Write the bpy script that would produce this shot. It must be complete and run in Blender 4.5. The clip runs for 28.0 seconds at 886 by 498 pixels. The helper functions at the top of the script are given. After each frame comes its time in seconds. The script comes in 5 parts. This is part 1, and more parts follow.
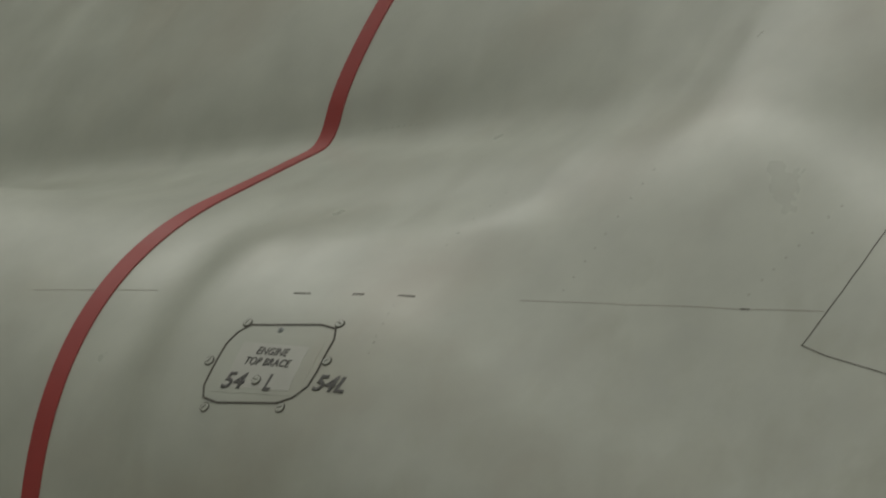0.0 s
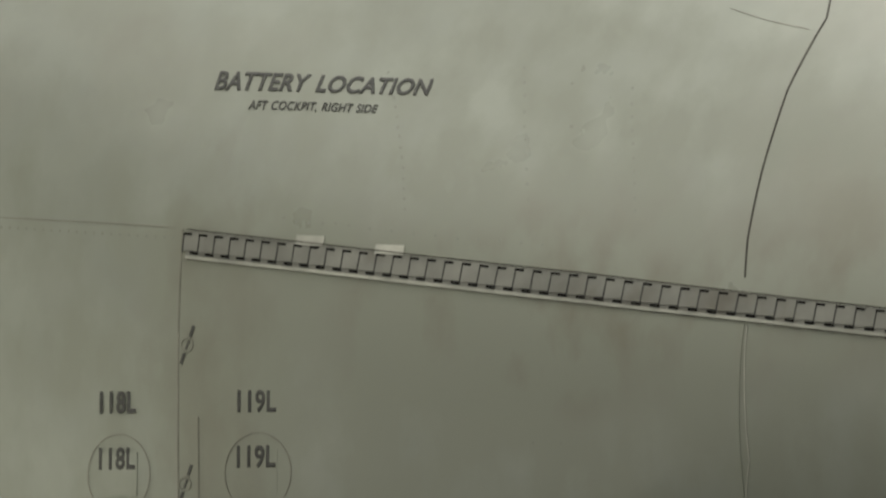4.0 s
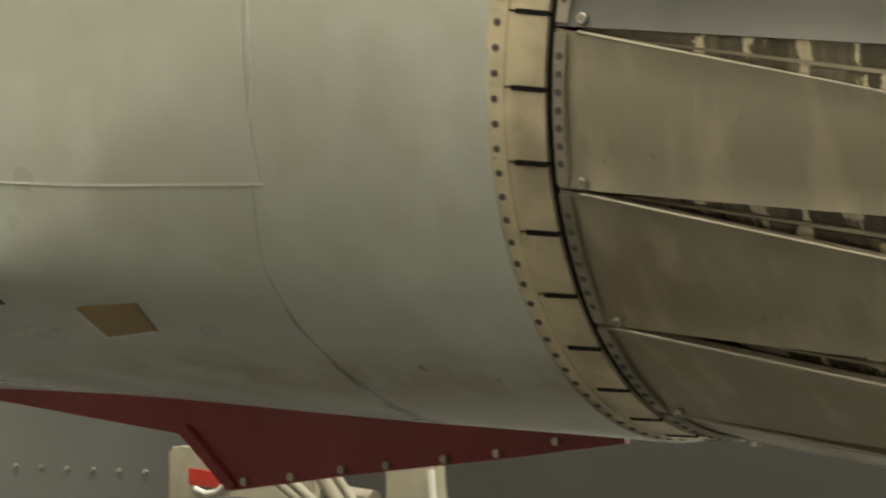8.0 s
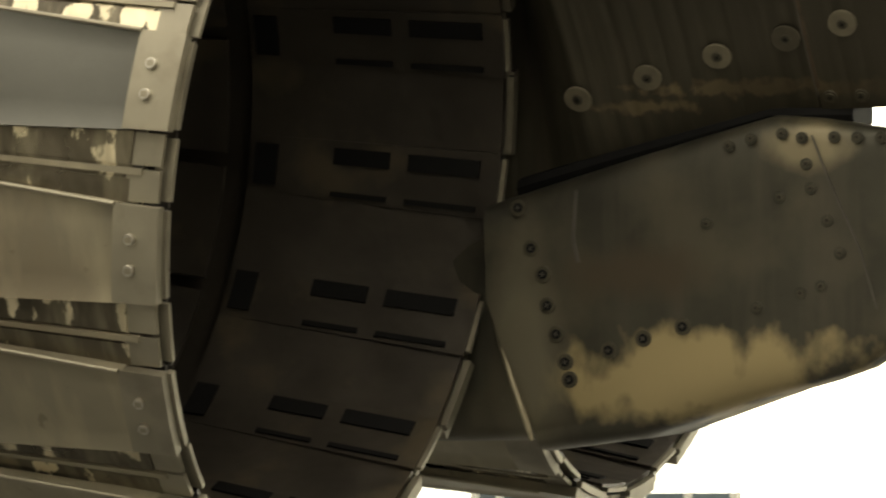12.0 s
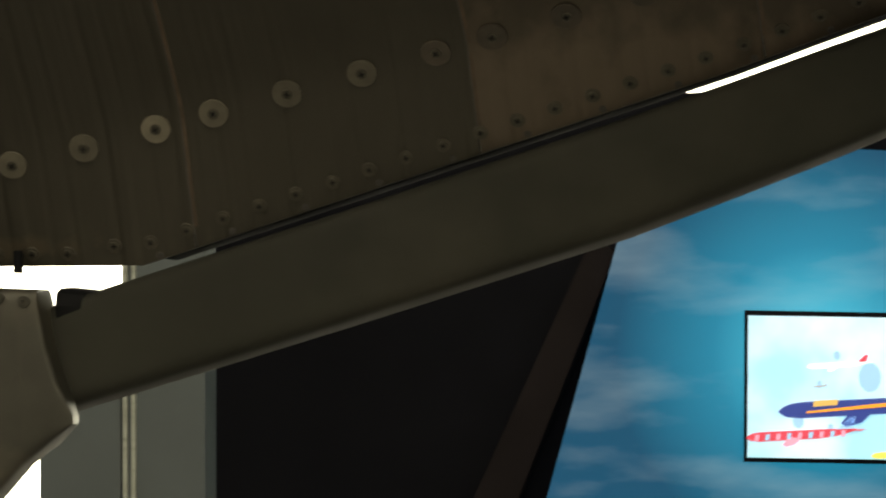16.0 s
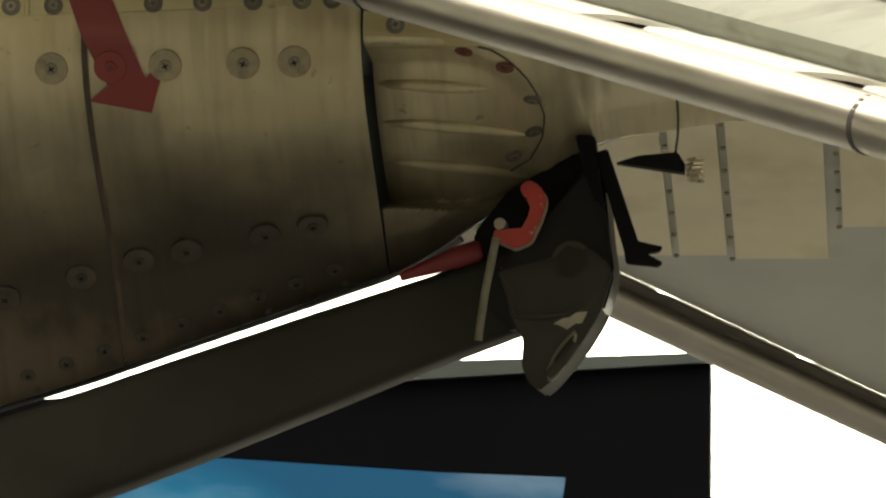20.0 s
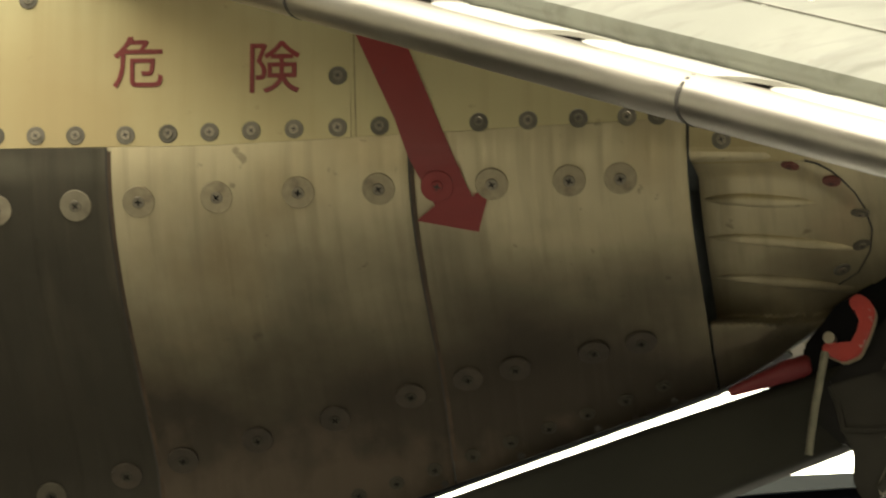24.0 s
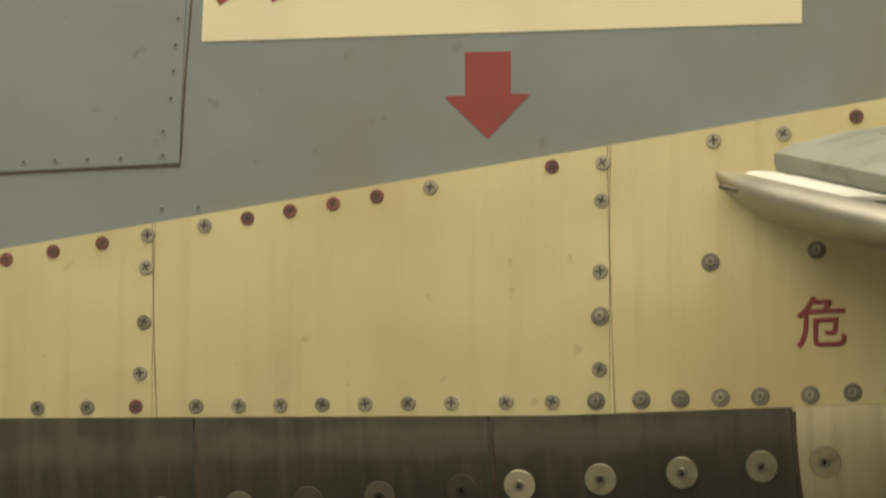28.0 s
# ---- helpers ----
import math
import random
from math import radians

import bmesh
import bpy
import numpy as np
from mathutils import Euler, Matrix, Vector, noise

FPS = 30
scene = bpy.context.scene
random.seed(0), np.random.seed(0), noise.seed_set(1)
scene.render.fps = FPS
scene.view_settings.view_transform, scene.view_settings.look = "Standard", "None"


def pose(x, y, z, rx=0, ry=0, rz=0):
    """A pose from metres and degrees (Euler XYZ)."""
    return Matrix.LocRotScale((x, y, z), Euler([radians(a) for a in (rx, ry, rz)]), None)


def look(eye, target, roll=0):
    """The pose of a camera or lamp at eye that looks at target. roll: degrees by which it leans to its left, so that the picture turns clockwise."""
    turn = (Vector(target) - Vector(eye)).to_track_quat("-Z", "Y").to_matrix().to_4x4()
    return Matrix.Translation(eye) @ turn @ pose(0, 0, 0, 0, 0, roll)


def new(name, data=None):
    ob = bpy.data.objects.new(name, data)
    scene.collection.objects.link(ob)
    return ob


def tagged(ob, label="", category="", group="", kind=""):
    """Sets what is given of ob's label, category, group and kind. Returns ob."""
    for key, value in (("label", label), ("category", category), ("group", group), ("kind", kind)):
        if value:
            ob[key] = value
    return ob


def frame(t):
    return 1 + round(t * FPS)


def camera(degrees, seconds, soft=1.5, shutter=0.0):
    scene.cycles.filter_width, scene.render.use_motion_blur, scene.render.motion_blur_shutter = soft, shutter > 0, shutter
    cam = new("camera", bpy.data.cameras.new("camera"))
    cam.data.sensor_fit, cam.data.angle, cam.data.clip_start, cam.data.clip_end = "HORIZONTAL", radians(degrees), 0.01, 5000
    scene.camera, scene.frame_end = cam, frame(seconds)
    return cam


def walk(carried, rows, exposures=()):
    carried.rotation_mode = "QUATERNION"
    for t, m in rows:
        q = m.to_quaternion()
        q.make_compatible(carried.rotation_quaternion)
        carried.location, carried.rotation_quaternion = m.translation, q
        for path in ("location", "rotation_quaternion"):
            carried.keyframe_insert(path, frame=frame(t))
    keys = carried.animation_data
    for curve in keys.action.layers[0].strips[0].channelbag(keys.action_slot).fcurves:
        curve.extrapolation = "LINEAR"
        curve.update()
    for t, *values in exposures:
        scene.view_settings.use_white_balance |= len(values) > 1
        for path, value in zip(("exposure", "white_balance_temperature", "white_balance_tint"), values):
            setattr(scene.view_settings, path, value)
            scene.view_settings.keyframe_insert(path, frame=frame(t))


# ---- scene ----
# The camera stands by the tail of the aircraft and turns; x runs aft, y away from the camera, z up.
EYE = Vector((0.0, 0.0, 1.55))
TURNS = (
    (0, -45.206, 8.300, 1.217), (0.5, -45.481, 7.516, 0.933), (1, -45.651, 6.529, 0.801), (1.5, -45.095, 5.496, 0.672),
    (2, -43.961, 4.810, 0.798), (2.5, -42.826, 4.822, 0.941), (3, -41.907, 4.451, 1.003), (3.5, -41.116, 3.947, 0.768),
    (4, -40.599, 3.308, 0.384), (4.5, -40.783, 2.142, 0.492), (6.5, -40.055, -0.701, -0.072), (7, -38.898, -0.854, -0.054),
    (7.5, -36.829, -0.789, 0.024), (8, -34.837, -1.121, -0.021), (8.5, -33.461, -1.503, -0.370), (9, -31.935, -1.556, -1.148),
    (9.5, -30.335, -1.407, -1.185), (10, -28.618, -1.405, -1.327), (10.5, -27.009, -1.021, -1.301), (11, -25.950, -0.720, -1.376),
    (11.5, -24.923, -0.535, -1.432), (13.5, -20.116, 0.136, -0.483), (14, -18.843, 0.391, -0.184), (14.5, -17.318, 0.797, -0.484),
    (15, -15.867, 1.130, -0.198), (15.5, -14.380, 1.392, -0.046), (16, -13.309, 1.347, -0.176), (16.5, -12.069, 1.654, 0.074),
    (17, -11.058, 2.124, 0.166), (17.5, -9.805, 2.868, 0.491), (18, -8.489, 3.459, 0.635), (18.5, -7.312, 3.695, 0.547),
    (19, -6.953, 3.894, 0.647), (19.5, -6.282, 4.294, 0.592), (20, -5.892, 4.924, 0.421), (20.5, -5.764, 5.315, 0.399),
    (22.5, -6.616, 5.202, 0.357), (23, -8.027, 5.296, -0.051), (23.5, -9.098, 5.691, -0.109), (24, -9.717, 6.263, 0.023),
    (24.5, -10.579, 6.776, 0.167), (25, -11.561, 7.124, -0.099), (25.5, -12.686, 7.067, -0.259), (26, -14.310, 6.878, -0.346),
    (26.5, -16.077, 6.822, -0.411), (27, -16.651, 7.654, -0.535), (27.5, -17.547, 8.252, -0.725), (28, -17.711, 9.289, -0.133))


def aim(az, el, roll):
    """A pose at EYE that looks az degrees to the right of +y and el degrees up, with a lean."""
    a, e, r = radians(az), radians(el), radians(roll)
    f = Vector((math.sin(a) * math.cos(e), math.cos(a) * math.cos(e), math.sin(e)))
    r0 = Vector((math.cos(a), -math.sin(a), 0.0))
    u0 = r0.cross(f)
    right = r0 * math.cos(r) + u0 * math.sin(r)
    up = u0 * math.cos(r) - r0 * math.sin(r)
    m = Matrix((right, up, -f)).transposed().to_4x4()
    m.translation = EYE
    return m


cam = camera(10.25, 28.0, soft=2.1, shutter=0.35)
EXPOSURES = ((0.0, -0.8, 5900, 10), (1.0, -0.68, 5900, 10), (2.0, -0.43, 5800, 10), (3.0, -0.23, 5850, 10), (4.5, 0.05, 6000, 10), (6.5, 0.72, 6350, 10), (8.0, 1.1, 6600, 10), (9.0, 1.1, 6750, 10),
             (11.0, 1.1, 6800, 10), (14.0, 0.95, 6650, 10), (15.0, 1.05, 6650, 10), (16.0, 1.0, 6750, 10), (17.0, 0.8, 6800, 10), (18.0, 0.94, 6700, 10), (18.5, 1.0, 6650, 10), (20.0, 1.08, 6600, 10), (23.0, 1.38, 6650, 10), (24.0, 1.33, 6650, 10),
             (25.0, 1.28, 6600, 10), (26.0, 1.3, 6600, 10), (27.0, 1.42, 6550, 10), (28.0, 0.7, 6750, 10))
walk(cam, [(t, aim(a, e, r)) for t, a, e, r in TURNS], EXPOSURES)

# ---- light ----
world = bpy.data.worlds.new("hall_air")
scene.world = world
world.use_nodes = True
world.node_tree.nodes["Background"].inputs[0].default_value = (0.75, 0.82, 0.9, 1)
world.node_tree.nodes["Background"].inputs[1].default_value = 0.04


def area(name, at, target, sx, sy, watts, colour):
    d = bpy.data.lights.new(name, "AREA")
    d.shape, d.size, d.size_y, d.energy, d.color = "RECTANGLE", sx, sy, watts, colour
    ob = new(name, d)
    ob.matrix_world = look(at, target)
    return ob


WARM = (1.0, 0.93, 0.78)
# Assumed overhead light; its fixtures are unseen.
area("ceiling_light", (2.0, 5.0, 11.6), (2.0, 5.01, 0.0), 30.0, 34.0, 3500, WARM)
# Added second panel, brightens up-facing skin; no such lamps are known.
area("lamp_row", (-4.5, 4.6, 11.4), (-4.5, 4.61, 0.0), 14.0, 3.0, 420, WARM)


# ---- materials ----
YC = 5.83                      # the aircraft's plane of symmetry


def material(name, base, rough=0.5, metal=0.0, vary=0.12, grain=18.0, stain=None, stain_scale=2.0, stain_from=0.52, stain_to=0.7, stain_map=(1, 1, 1),
             bump=0.04, bump_scale=160.0, streak=None, streak_amount=0.0, per_object=0.0, coat=0.0, spec=0.5, streak_map=(3.2, 1, 0.25),
             speck=None, wave=0.0, wave_map=(1.0, 1.0, 1.0), patches=()):
    m = bpy.data.materials.new(name)
    m.use_nodes = True
    t = m.node_tree
    n, l = t.nodes, t.links
    p = n["Principled BSDF"]
    p.inputs["Metallic"].default_value = metal
    p.inputs["Specular IOR Level"].default_value = spec
    if coat:
        p.inputs["Coat Weight"].default_value = coat
    co = n.new("ShaderNodeTexCoord")

    def noise_tex(scale, detail, stretch=(1, 1, 1)):
        mp = n.new("ShaderNodeMapping")
        mp.inputs["Scale"].default_value = stretch
        tx = n.new("ShaderNodeTexNoise")
        tx.inputs["Scale"].default_value, tx.inputs["Detail"].default_value = scale, detail
        l.new(co.outputs["Object"], mp.inputs[0])
        l.new(mp.outputs[0], tx.inputs["Vector"])
        return tx.outputs["Fac"]

    def ramp(fac, a, b, c0, c1):
        r = n.new("ShaderNodeValToRGB")
        r.color_ramp.elements[0].position, r.color_ramp.elements[1].position = a, b
        r.color_ramp.elements[0].color, r.color_ramp.elements[1].color = c0, c1
        l.new(fac, r.inputs[0])
        return r.outputs[0]

    def mix(kind, fac, a, b):
        x = n.new("ShaderNodeMix")
        x.data_type, x.blend_type = "RGBA", kind
        if isinstance(fac, float):
            x.inputs[0].default_value = fac
        else:
            l.new(fac, x.inputs[0])
        for k, v in ((6, a), (7, b)):
            if isinstance(v, tuple):
                x.inputs[k].default_value = v
            else:
                l.new(v, x.inputs[k])
        return x.outputs[2]

    lo, hi = 1 - vary, 1 + vary
    g = lambda v: (v, v, v, 1)
    c = mix("MULTIPLY", 1.0, (*base, 1), ramp(noise_tex(grain, 6), 0.3, 0.7, g(lo), g(hi)))
    c = mix("MULTIPLY", 1.0, c, ramp(noise_tex(grain * 0.13, 3), 0.3, 0.7, g(1 - vary * 0.8), g(1 + vary * 0.8)))
    if stain:
        c = mix("MIX", ramp(noise_tex(stain_scale, 5, stain_map), stain_from, stain_to, g(0), g(1)), c, (*stain, 1))
    if streak:
        c = mix("MIX", ramp(noise_tex(9, 4, streak_map), 0.5, 0.72, g(0), g(streak_amount)), c, (*streak, 1))
    if speck:
        c = mix("MIX", ramp(noise_tex(38, 3), 0.69, 0.74, g(0), g(0.55)), c, (*speck, 1))
    for centre, radii, colour, ragged, scale, blur in patches:
        mp = n.new("ShaderNodeMapping")
        mp.vector_type = "POINT"
        mp.inputs["Location"].default_value = [-a / b for a, b in zip(centre, radii)]
        mp.inputs["Scale"].default_value = [1 / b for b in radii]
        ln = n.new("ShaderNodeVectorMath")
        ln.operation = "LENGTH"
        l.new(co.outputs["Object"], mp.inputs[0])
        l.new(mp.outputs[0], ln.inputs[0])
        ad = n.new("ShaderNodeMath")
        ad.operation = "MULTIPLY_ADD"
        ad.inputs[1].default_value = ragged
        l.new(noise_tex(scale, 6, (1, 1, 0.6)), ad.inputs[0])
        l.new(ln.outputs["Value"], ad.inputs[2])
        qt = n.new("ShaderNodeMath")
        qt.operation = "MULTIPLY"
        qt.inputs[1].default_value = 0.25
        l.new(ad.outputs[0], qt.inputs[0])
        c = mix("MIX", ramp(qt.outputs[0], 0.25 * (ragged * 0.5 + 0.9 - blur), 0.25 * (ragged * 0.5 + 0.9 + blur), g(1), g(0)), c, (*colour, 1))
    if per_object:
        oi = n.new("ShaderNodeObjectInfo")
        c = mix("MULTIPLY", 1.0, c, ramp(oi.outputs["Random"], 0.0, 1.0, g(1 - per_object), g(1 + per_object)))
    l.new(c, p.inputs["Base Color"])
    l.new(ramp(noise_tex(grain * 0.6, 5), 0.3, 0.7, g(max(0.02, rough - 0.08)), g(min(1, rough + 0.08))), p.inputs["Roughness"])
    if bump:
        b = n.new("ShaderNodeBump")
        b.inputs["Strength"].default_value, b.inputs["Distance"].default_value = bump, 0.002
        l.new(noise_tex(bump_scale, 4), b.inputs["Height"])
        if wave:
            w = n.new("ShaderNodeBump")
            w.inputs["Strength"].default_value, w.inputs["Distance"].default_value = 1.0, wave
            l.new(noise_tex(3.0, 2, wave_map), w.inputs["Height"])
            l.new(w.outputs[0], b.inputs["Normal"])
        l.new(b.outputs[0], p.inputs["Normal"])
    return m


def glow(name, colour, strength):
    m = bpy.data.materials.new(name)
    m.use_nodes = True
    p = m.node_tree.nodes["Principled BSDF"]
    p.inputs["Base Color"].default_value = (*colour, 1)
    p.inputs["Emission Color"].default_value = (*colour, 1)
    p.inputs["Emission Strength"].default_value = strength
    return m


# Second patch darkens the belly's foot: shade painted over brown stain.
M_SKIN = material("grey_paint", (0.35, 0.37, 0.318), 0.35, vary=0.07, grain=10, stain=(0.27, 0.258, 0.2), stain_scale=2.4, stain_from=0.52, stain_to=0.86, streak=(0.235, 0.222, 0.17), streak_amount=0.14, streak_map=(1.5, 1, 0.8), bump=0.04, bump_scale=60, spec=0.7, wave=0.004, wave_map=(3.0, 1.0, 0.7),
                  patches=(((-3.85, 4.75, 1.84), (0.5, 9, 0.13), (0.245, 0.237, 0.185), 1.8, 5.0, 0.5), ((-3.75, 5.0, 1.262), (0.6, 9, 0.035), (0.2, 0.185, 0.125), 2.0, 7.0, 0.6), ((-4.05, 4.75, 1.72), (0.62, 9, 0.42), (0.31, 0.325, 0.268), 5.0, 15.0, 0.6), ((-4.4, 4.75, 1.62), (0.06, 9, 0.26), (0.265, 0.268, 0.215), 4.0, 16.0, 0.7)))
M_SKIN_DARK = material("blue_grey_paint", (0.2, 0.228, 0.222), 0.5, vary=0.06, grain=8, stain=(0.19, 0.185, 0.145), stain_scale=3.2, stain_from=0.52, stain_to=0.75, bump=0.04, bump_scale=60, speck=(0.15, 0.14, 0.1), wave=0.004)
M_TITAN = material("bare_titanium", (0.575, 0.515, 0.285), 0.45, metal=0.5, vary=0.05, grain=8, stain=(0.5, 0.41, 0.21), stain_scale=2.6, stain_from=0.52, stain_to=0.7, bump=0.03, streak=(0.45, 0.36, 0.19), streak_amount=0.35, streak_map=(5.0, 1, 0.2), speck=(0.4, 0.32, 0.18), wave=0.009)
# Dark patches paint the shade of the boom's underside, mixed with soot.
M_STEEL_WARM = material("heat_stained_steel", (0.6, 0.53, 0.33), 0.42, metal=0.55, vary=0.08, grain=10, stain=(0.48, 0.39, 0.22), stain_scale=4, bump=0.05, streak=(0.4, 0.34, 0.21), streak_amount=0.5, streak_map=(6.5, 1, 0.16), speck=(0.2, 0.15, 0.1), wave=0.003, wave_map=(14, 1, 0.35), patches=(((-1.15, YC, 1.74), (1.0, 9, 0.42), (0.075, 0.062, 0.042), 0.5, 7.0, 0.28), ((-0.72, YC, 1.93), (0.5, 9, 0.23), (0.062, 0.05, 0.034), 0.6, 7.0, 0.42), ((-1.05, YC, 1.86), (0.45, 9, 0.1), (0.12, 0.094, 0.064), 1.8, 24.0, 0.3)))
# The last patch paints shade onto the panels' lower, turned-under part.
M_STEEL_DARK = material("sooty_steel", (0.074, 0.067, 0.047), 0.5, metal=0.5, vary=0.14, grain=10, stain=(0.11, 0.102, 0.07), stain_scale=4, bump=0.05, streak=(0.15, 0.13, 0.088), streak_amount=0.6, streak_map=(4.4, 1, 0.2), speck=(0.05, 0.04, 0.03), wave=0.003, wave_map=(14, 1, 0.35), patches=(((-2.1, YC, 1.702), (0.13, 9, 0.0095), (0.36, 0.28, 0.155), 3.2, 60.0, 0.3), ((-1.93, YC, 1.698), (0.12, 9, 0.011), (0.2, 0.16, 0.1), 3.4, 46.0, 0.4), ((-2.25, YC, 1.682), (0.06, 9, 0.008), (0.3, 0.235, 0.13), 3.0, 60.0, 0.3), ((-1.75, YC, 2.255), (0.5, 9, 0.02), (0.115, 0.107, 0.075), 2.4, 14.0, 0.3), ((-1.75, YC, 1.87), (0.9, 9, 0.26), (0.056, 0.05, 0.035), 0.7, 7.0, 0.45)))
M_KEEL = material("grey_metal_worn", (0.052, 0.05, 0.037), 0.5, metal=0.5, vary=0.22, grain=12, stain=(0.085, 0.077, 0.054), stain_scale=7, stain_from=0.5, stain_to=0.65, bump=0.05, speck=(0.05, 0.045, 0.035), streak=(0.09, 0.08, 0.06), streak_amount=0.6, patches=(((-2.19, YC, 1.345), (0.21, 9, 0.055), (0.4, 0.325, 0.17), 2.2, 20.0, 0.25), ((-2.41, YC, 1.36), (0.05, 9, 0.16), (0.17, 0.155, 0.11), 0.8, 12.0, 0.4), ((-2.03, YC, 1.632), (0.05, 9, 0.03), (0.22, 0.19, 0.12), 1.6, 22.0, 0.4), ((-2.27, YC, 1.475), (0.09, 9, 0.035), (0.075, 0.06, 0.04), 1.8, 16.0, 0.4)))
M_PETAL = material("nozzle_steel", (0.245, 0.222, 0.162), 0.48, metal=0.4, vary=0.1, grain=10, stain=(0.2, 0.165, 0.11), stain_scale=5, stain_from=0.48, stain_to=0.72, bump=0.05, streak=(0.36, 0.32, 0.22), streak_amount=0.65, streak_map=(2.2, 1, 0.8), speck=(0.14, 0.11, 0.07), wave=0.004, per_object=0.1)
# Pale blotches paint the bent metal's reflections into the colour.
M_SEAL = material("burnt_seal_metal", (0.1, 0.088, 0.064), 0.3, metal=0.75, vary=0.25, grain=12, stain=(0.66, 0.59, 0.42), stain_scale=24, stain_from=0.56, stain_to=0.58, stain_map=(1.1, 0.5, 0.5), streak=(0.3, 0.27, 0.19), streak_amount=0.6, streak_map=(4, 0.8, 0.8), bump=0.08, wave=0.006, wave_map=(9, 5, 5))
M_BRACKET = material("bracket_steel", (0.26, 0.24, 0.185), 0.42, metal=0.6, vary=0.12, grain=14, stain=(0.18, 0.16, 0.12), stain_scale=12, bump=0.04, per_object=0.12)
# Darker, greyer copy of nozzle_steel; holds down light on the upper petals.
M_PETAL_TOP = material("blued_nozzle_steel", (0.097, 0.097, 0.084), 0.5, metal=0.3, vary=0.1, grain=10, stain=(0.08, 0.08, 0.07), stain_scale=5, bump=0.05, wave=0.003, per_object=0.08)
M_LIP = material("lip_steel", (0.3, 0.275, 0.21), 0.46, metal=0.7, vary=0.1, grain=14, bump=0.04, per_object=0.1)
M_INNER = material("soot_black_metal", (0.045, 0.039, 0.031), 0.42, metal=0.35, vary=0.25, grain=12, stain=(0.085, 0.07, 0.046), stain_scale=9, stain_from=0.54, stain_to=0.66, bump=0.06, wave=0.004, wave_map=(6, 6, 6))
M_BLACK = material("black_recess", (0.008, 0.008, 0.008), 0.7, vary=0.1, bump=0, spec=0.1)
M_FAINT = material("filled_joint_line", (0.26, 0.255, 0.215), 0.6, vary=0.2, grain=40, bump=0)
M_SEAM = material("dark_joint_line", (0.06, 0.055, 0.045), 0.7, vary=0.25, grain=30, bump=0)
M_STENCIL = material("dark_grey_stencil_paint", (0.075, 0.075, 0.07), 0.5, vary=0.2, grain=60, bump=0)
M_RED = material("dull_red_paint", (0.25, 0.036, 0.032), 0.45, vary=0.08, grain=12, bump=0.02, speck=(0.2, 0.06, 0.05))
M_RED_DEEP = material("deep_red_paint", (0.16, 0.013, 0.015), 0.5, vary=0.12, grain=8, bump=0.03)
M_ORANGE = material("chipped_red_paint", (0.42, 0.035, 0.022), 0.4, vary=0.15, grain=25, stain=(0.42, 0.36, 0.3), stain_scale=45, stain_from=0.62, stain_to=0.66, bump=0.08)
M_CREAM = material("cream_sign_paint", (0.72, 0.66, 0.42), 0.5, vary=0.04, grain=8, bump=0.02)
M_WHITE = material("cream_white_paint", (0.75, 0.74, 0.68), 0.45, vary=0.04, grain=6, bump=0.02)
M_ALU = material("polished_aluminium", (0.47, 0.445, 0.385), 0.36, metal=0.97, vary=0.08, grain=12, stain=(0.5, 0.47, 0.42), stain_scale=7, stain_from=0.58, stain_to=0.75, bump=0.05)
M_BAND = material("worn_brass_band", (0.5, 0.44, 0.3), 0.45, metal=0.5, vary=0.12, grain=16, stain=(0.27, 0.235, 0.16), stain_scale=9, stain_from=0.48, stain_to=0.7, bump=0.06, speck=(0.2, 0.17, 0.11), per_object=0.1)
M_SCREW = material("screw_steel", (0.3, 0.27, 0.2), 0.4, metal=0.7, vary=0.12, grain=60, bump=0.03, per_object=0.25)
M_WASHER = material("washer_plate", (0.42, 0.375, 0.26), 0.45, metal=0.5, vary=0.12, grain=50, stain=(0.27, 0.235, 0.16), stain_scale=30, bump=0.03, per_object=0.4)
M_AMBER = material("amber_film", (0.17, 0.115, 0.035), 0.35, vary=0.2, grain=14, bump=0.02)
M_SHANK = material("dark_olive_steel", (0.033, 0.0325, 0.024), 0.68, spec=0.15, metal=0.1, vary=0.12, grain=6, stain=(0.048, 0.045, 0.033), stain_scale=3, bump=0.03)
M_HOOK = material("dark_cast_steel", (0.05, 0.047, 0.038), 0.7, spec=0.08, metal=0.0, vary=0.15, grain=12, stain=(0.4, 0.34, 0.24), stain_scale=11, stain_from=0.63, stain_to=0.67, bump=0.08)
M_CHEEK = material("blackened_steel", (0.014, 0.013, 0.0105), 0.5, vary=0.2, grain=14, bump=0.05, spec=0.2)
M_ROPE = material("grey_green_cable", (0.2, 0.19, 0.13), 0.7, vary=0.2, grain=80, bump=0.2)
M_FLOOR = material("grey_hall_floor", (0.09, 0.09, 0.087), 0.3, vary=0.06, grain=1.2, bump=0.02)
M_WALL = material("white_hall_wall", (0.66, 0.645, 0.6), 0.7, vary=0.03, grain=1.2, bump=0.02)
M_GREYPOST = material("grey_green_post", (0.05, 0.06, 0.058), 0.5, vary=0.06, grain=3, bump=0.02)
M_NIGHT = material("black_panel", (0.0052, 0.0053, 0.0066), 0.8, vary=0.1, grain=3, bump=0, spec=0.02)
M_RUBBER = material("tyre_rubber", (0.02, 0.02, 0.02), 0.7, vary=0.15, grain=20, bump=0.1)
M_DAY = glow("daylit_glazing", (1.0, 0.97, 0.78), 3.0)
M_SLOT = material("shaded_slot_metal", (0.12, 0.105, 0.08), 0.6, vary=0.15, grain=20, bump=0.03)
# Brightened copies for the far stabilator's underside, in place of floor bounce.
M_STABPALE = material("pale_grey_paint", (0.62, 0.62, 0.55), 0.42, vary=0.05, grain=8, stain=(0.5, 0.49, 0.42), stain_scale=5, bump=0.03)
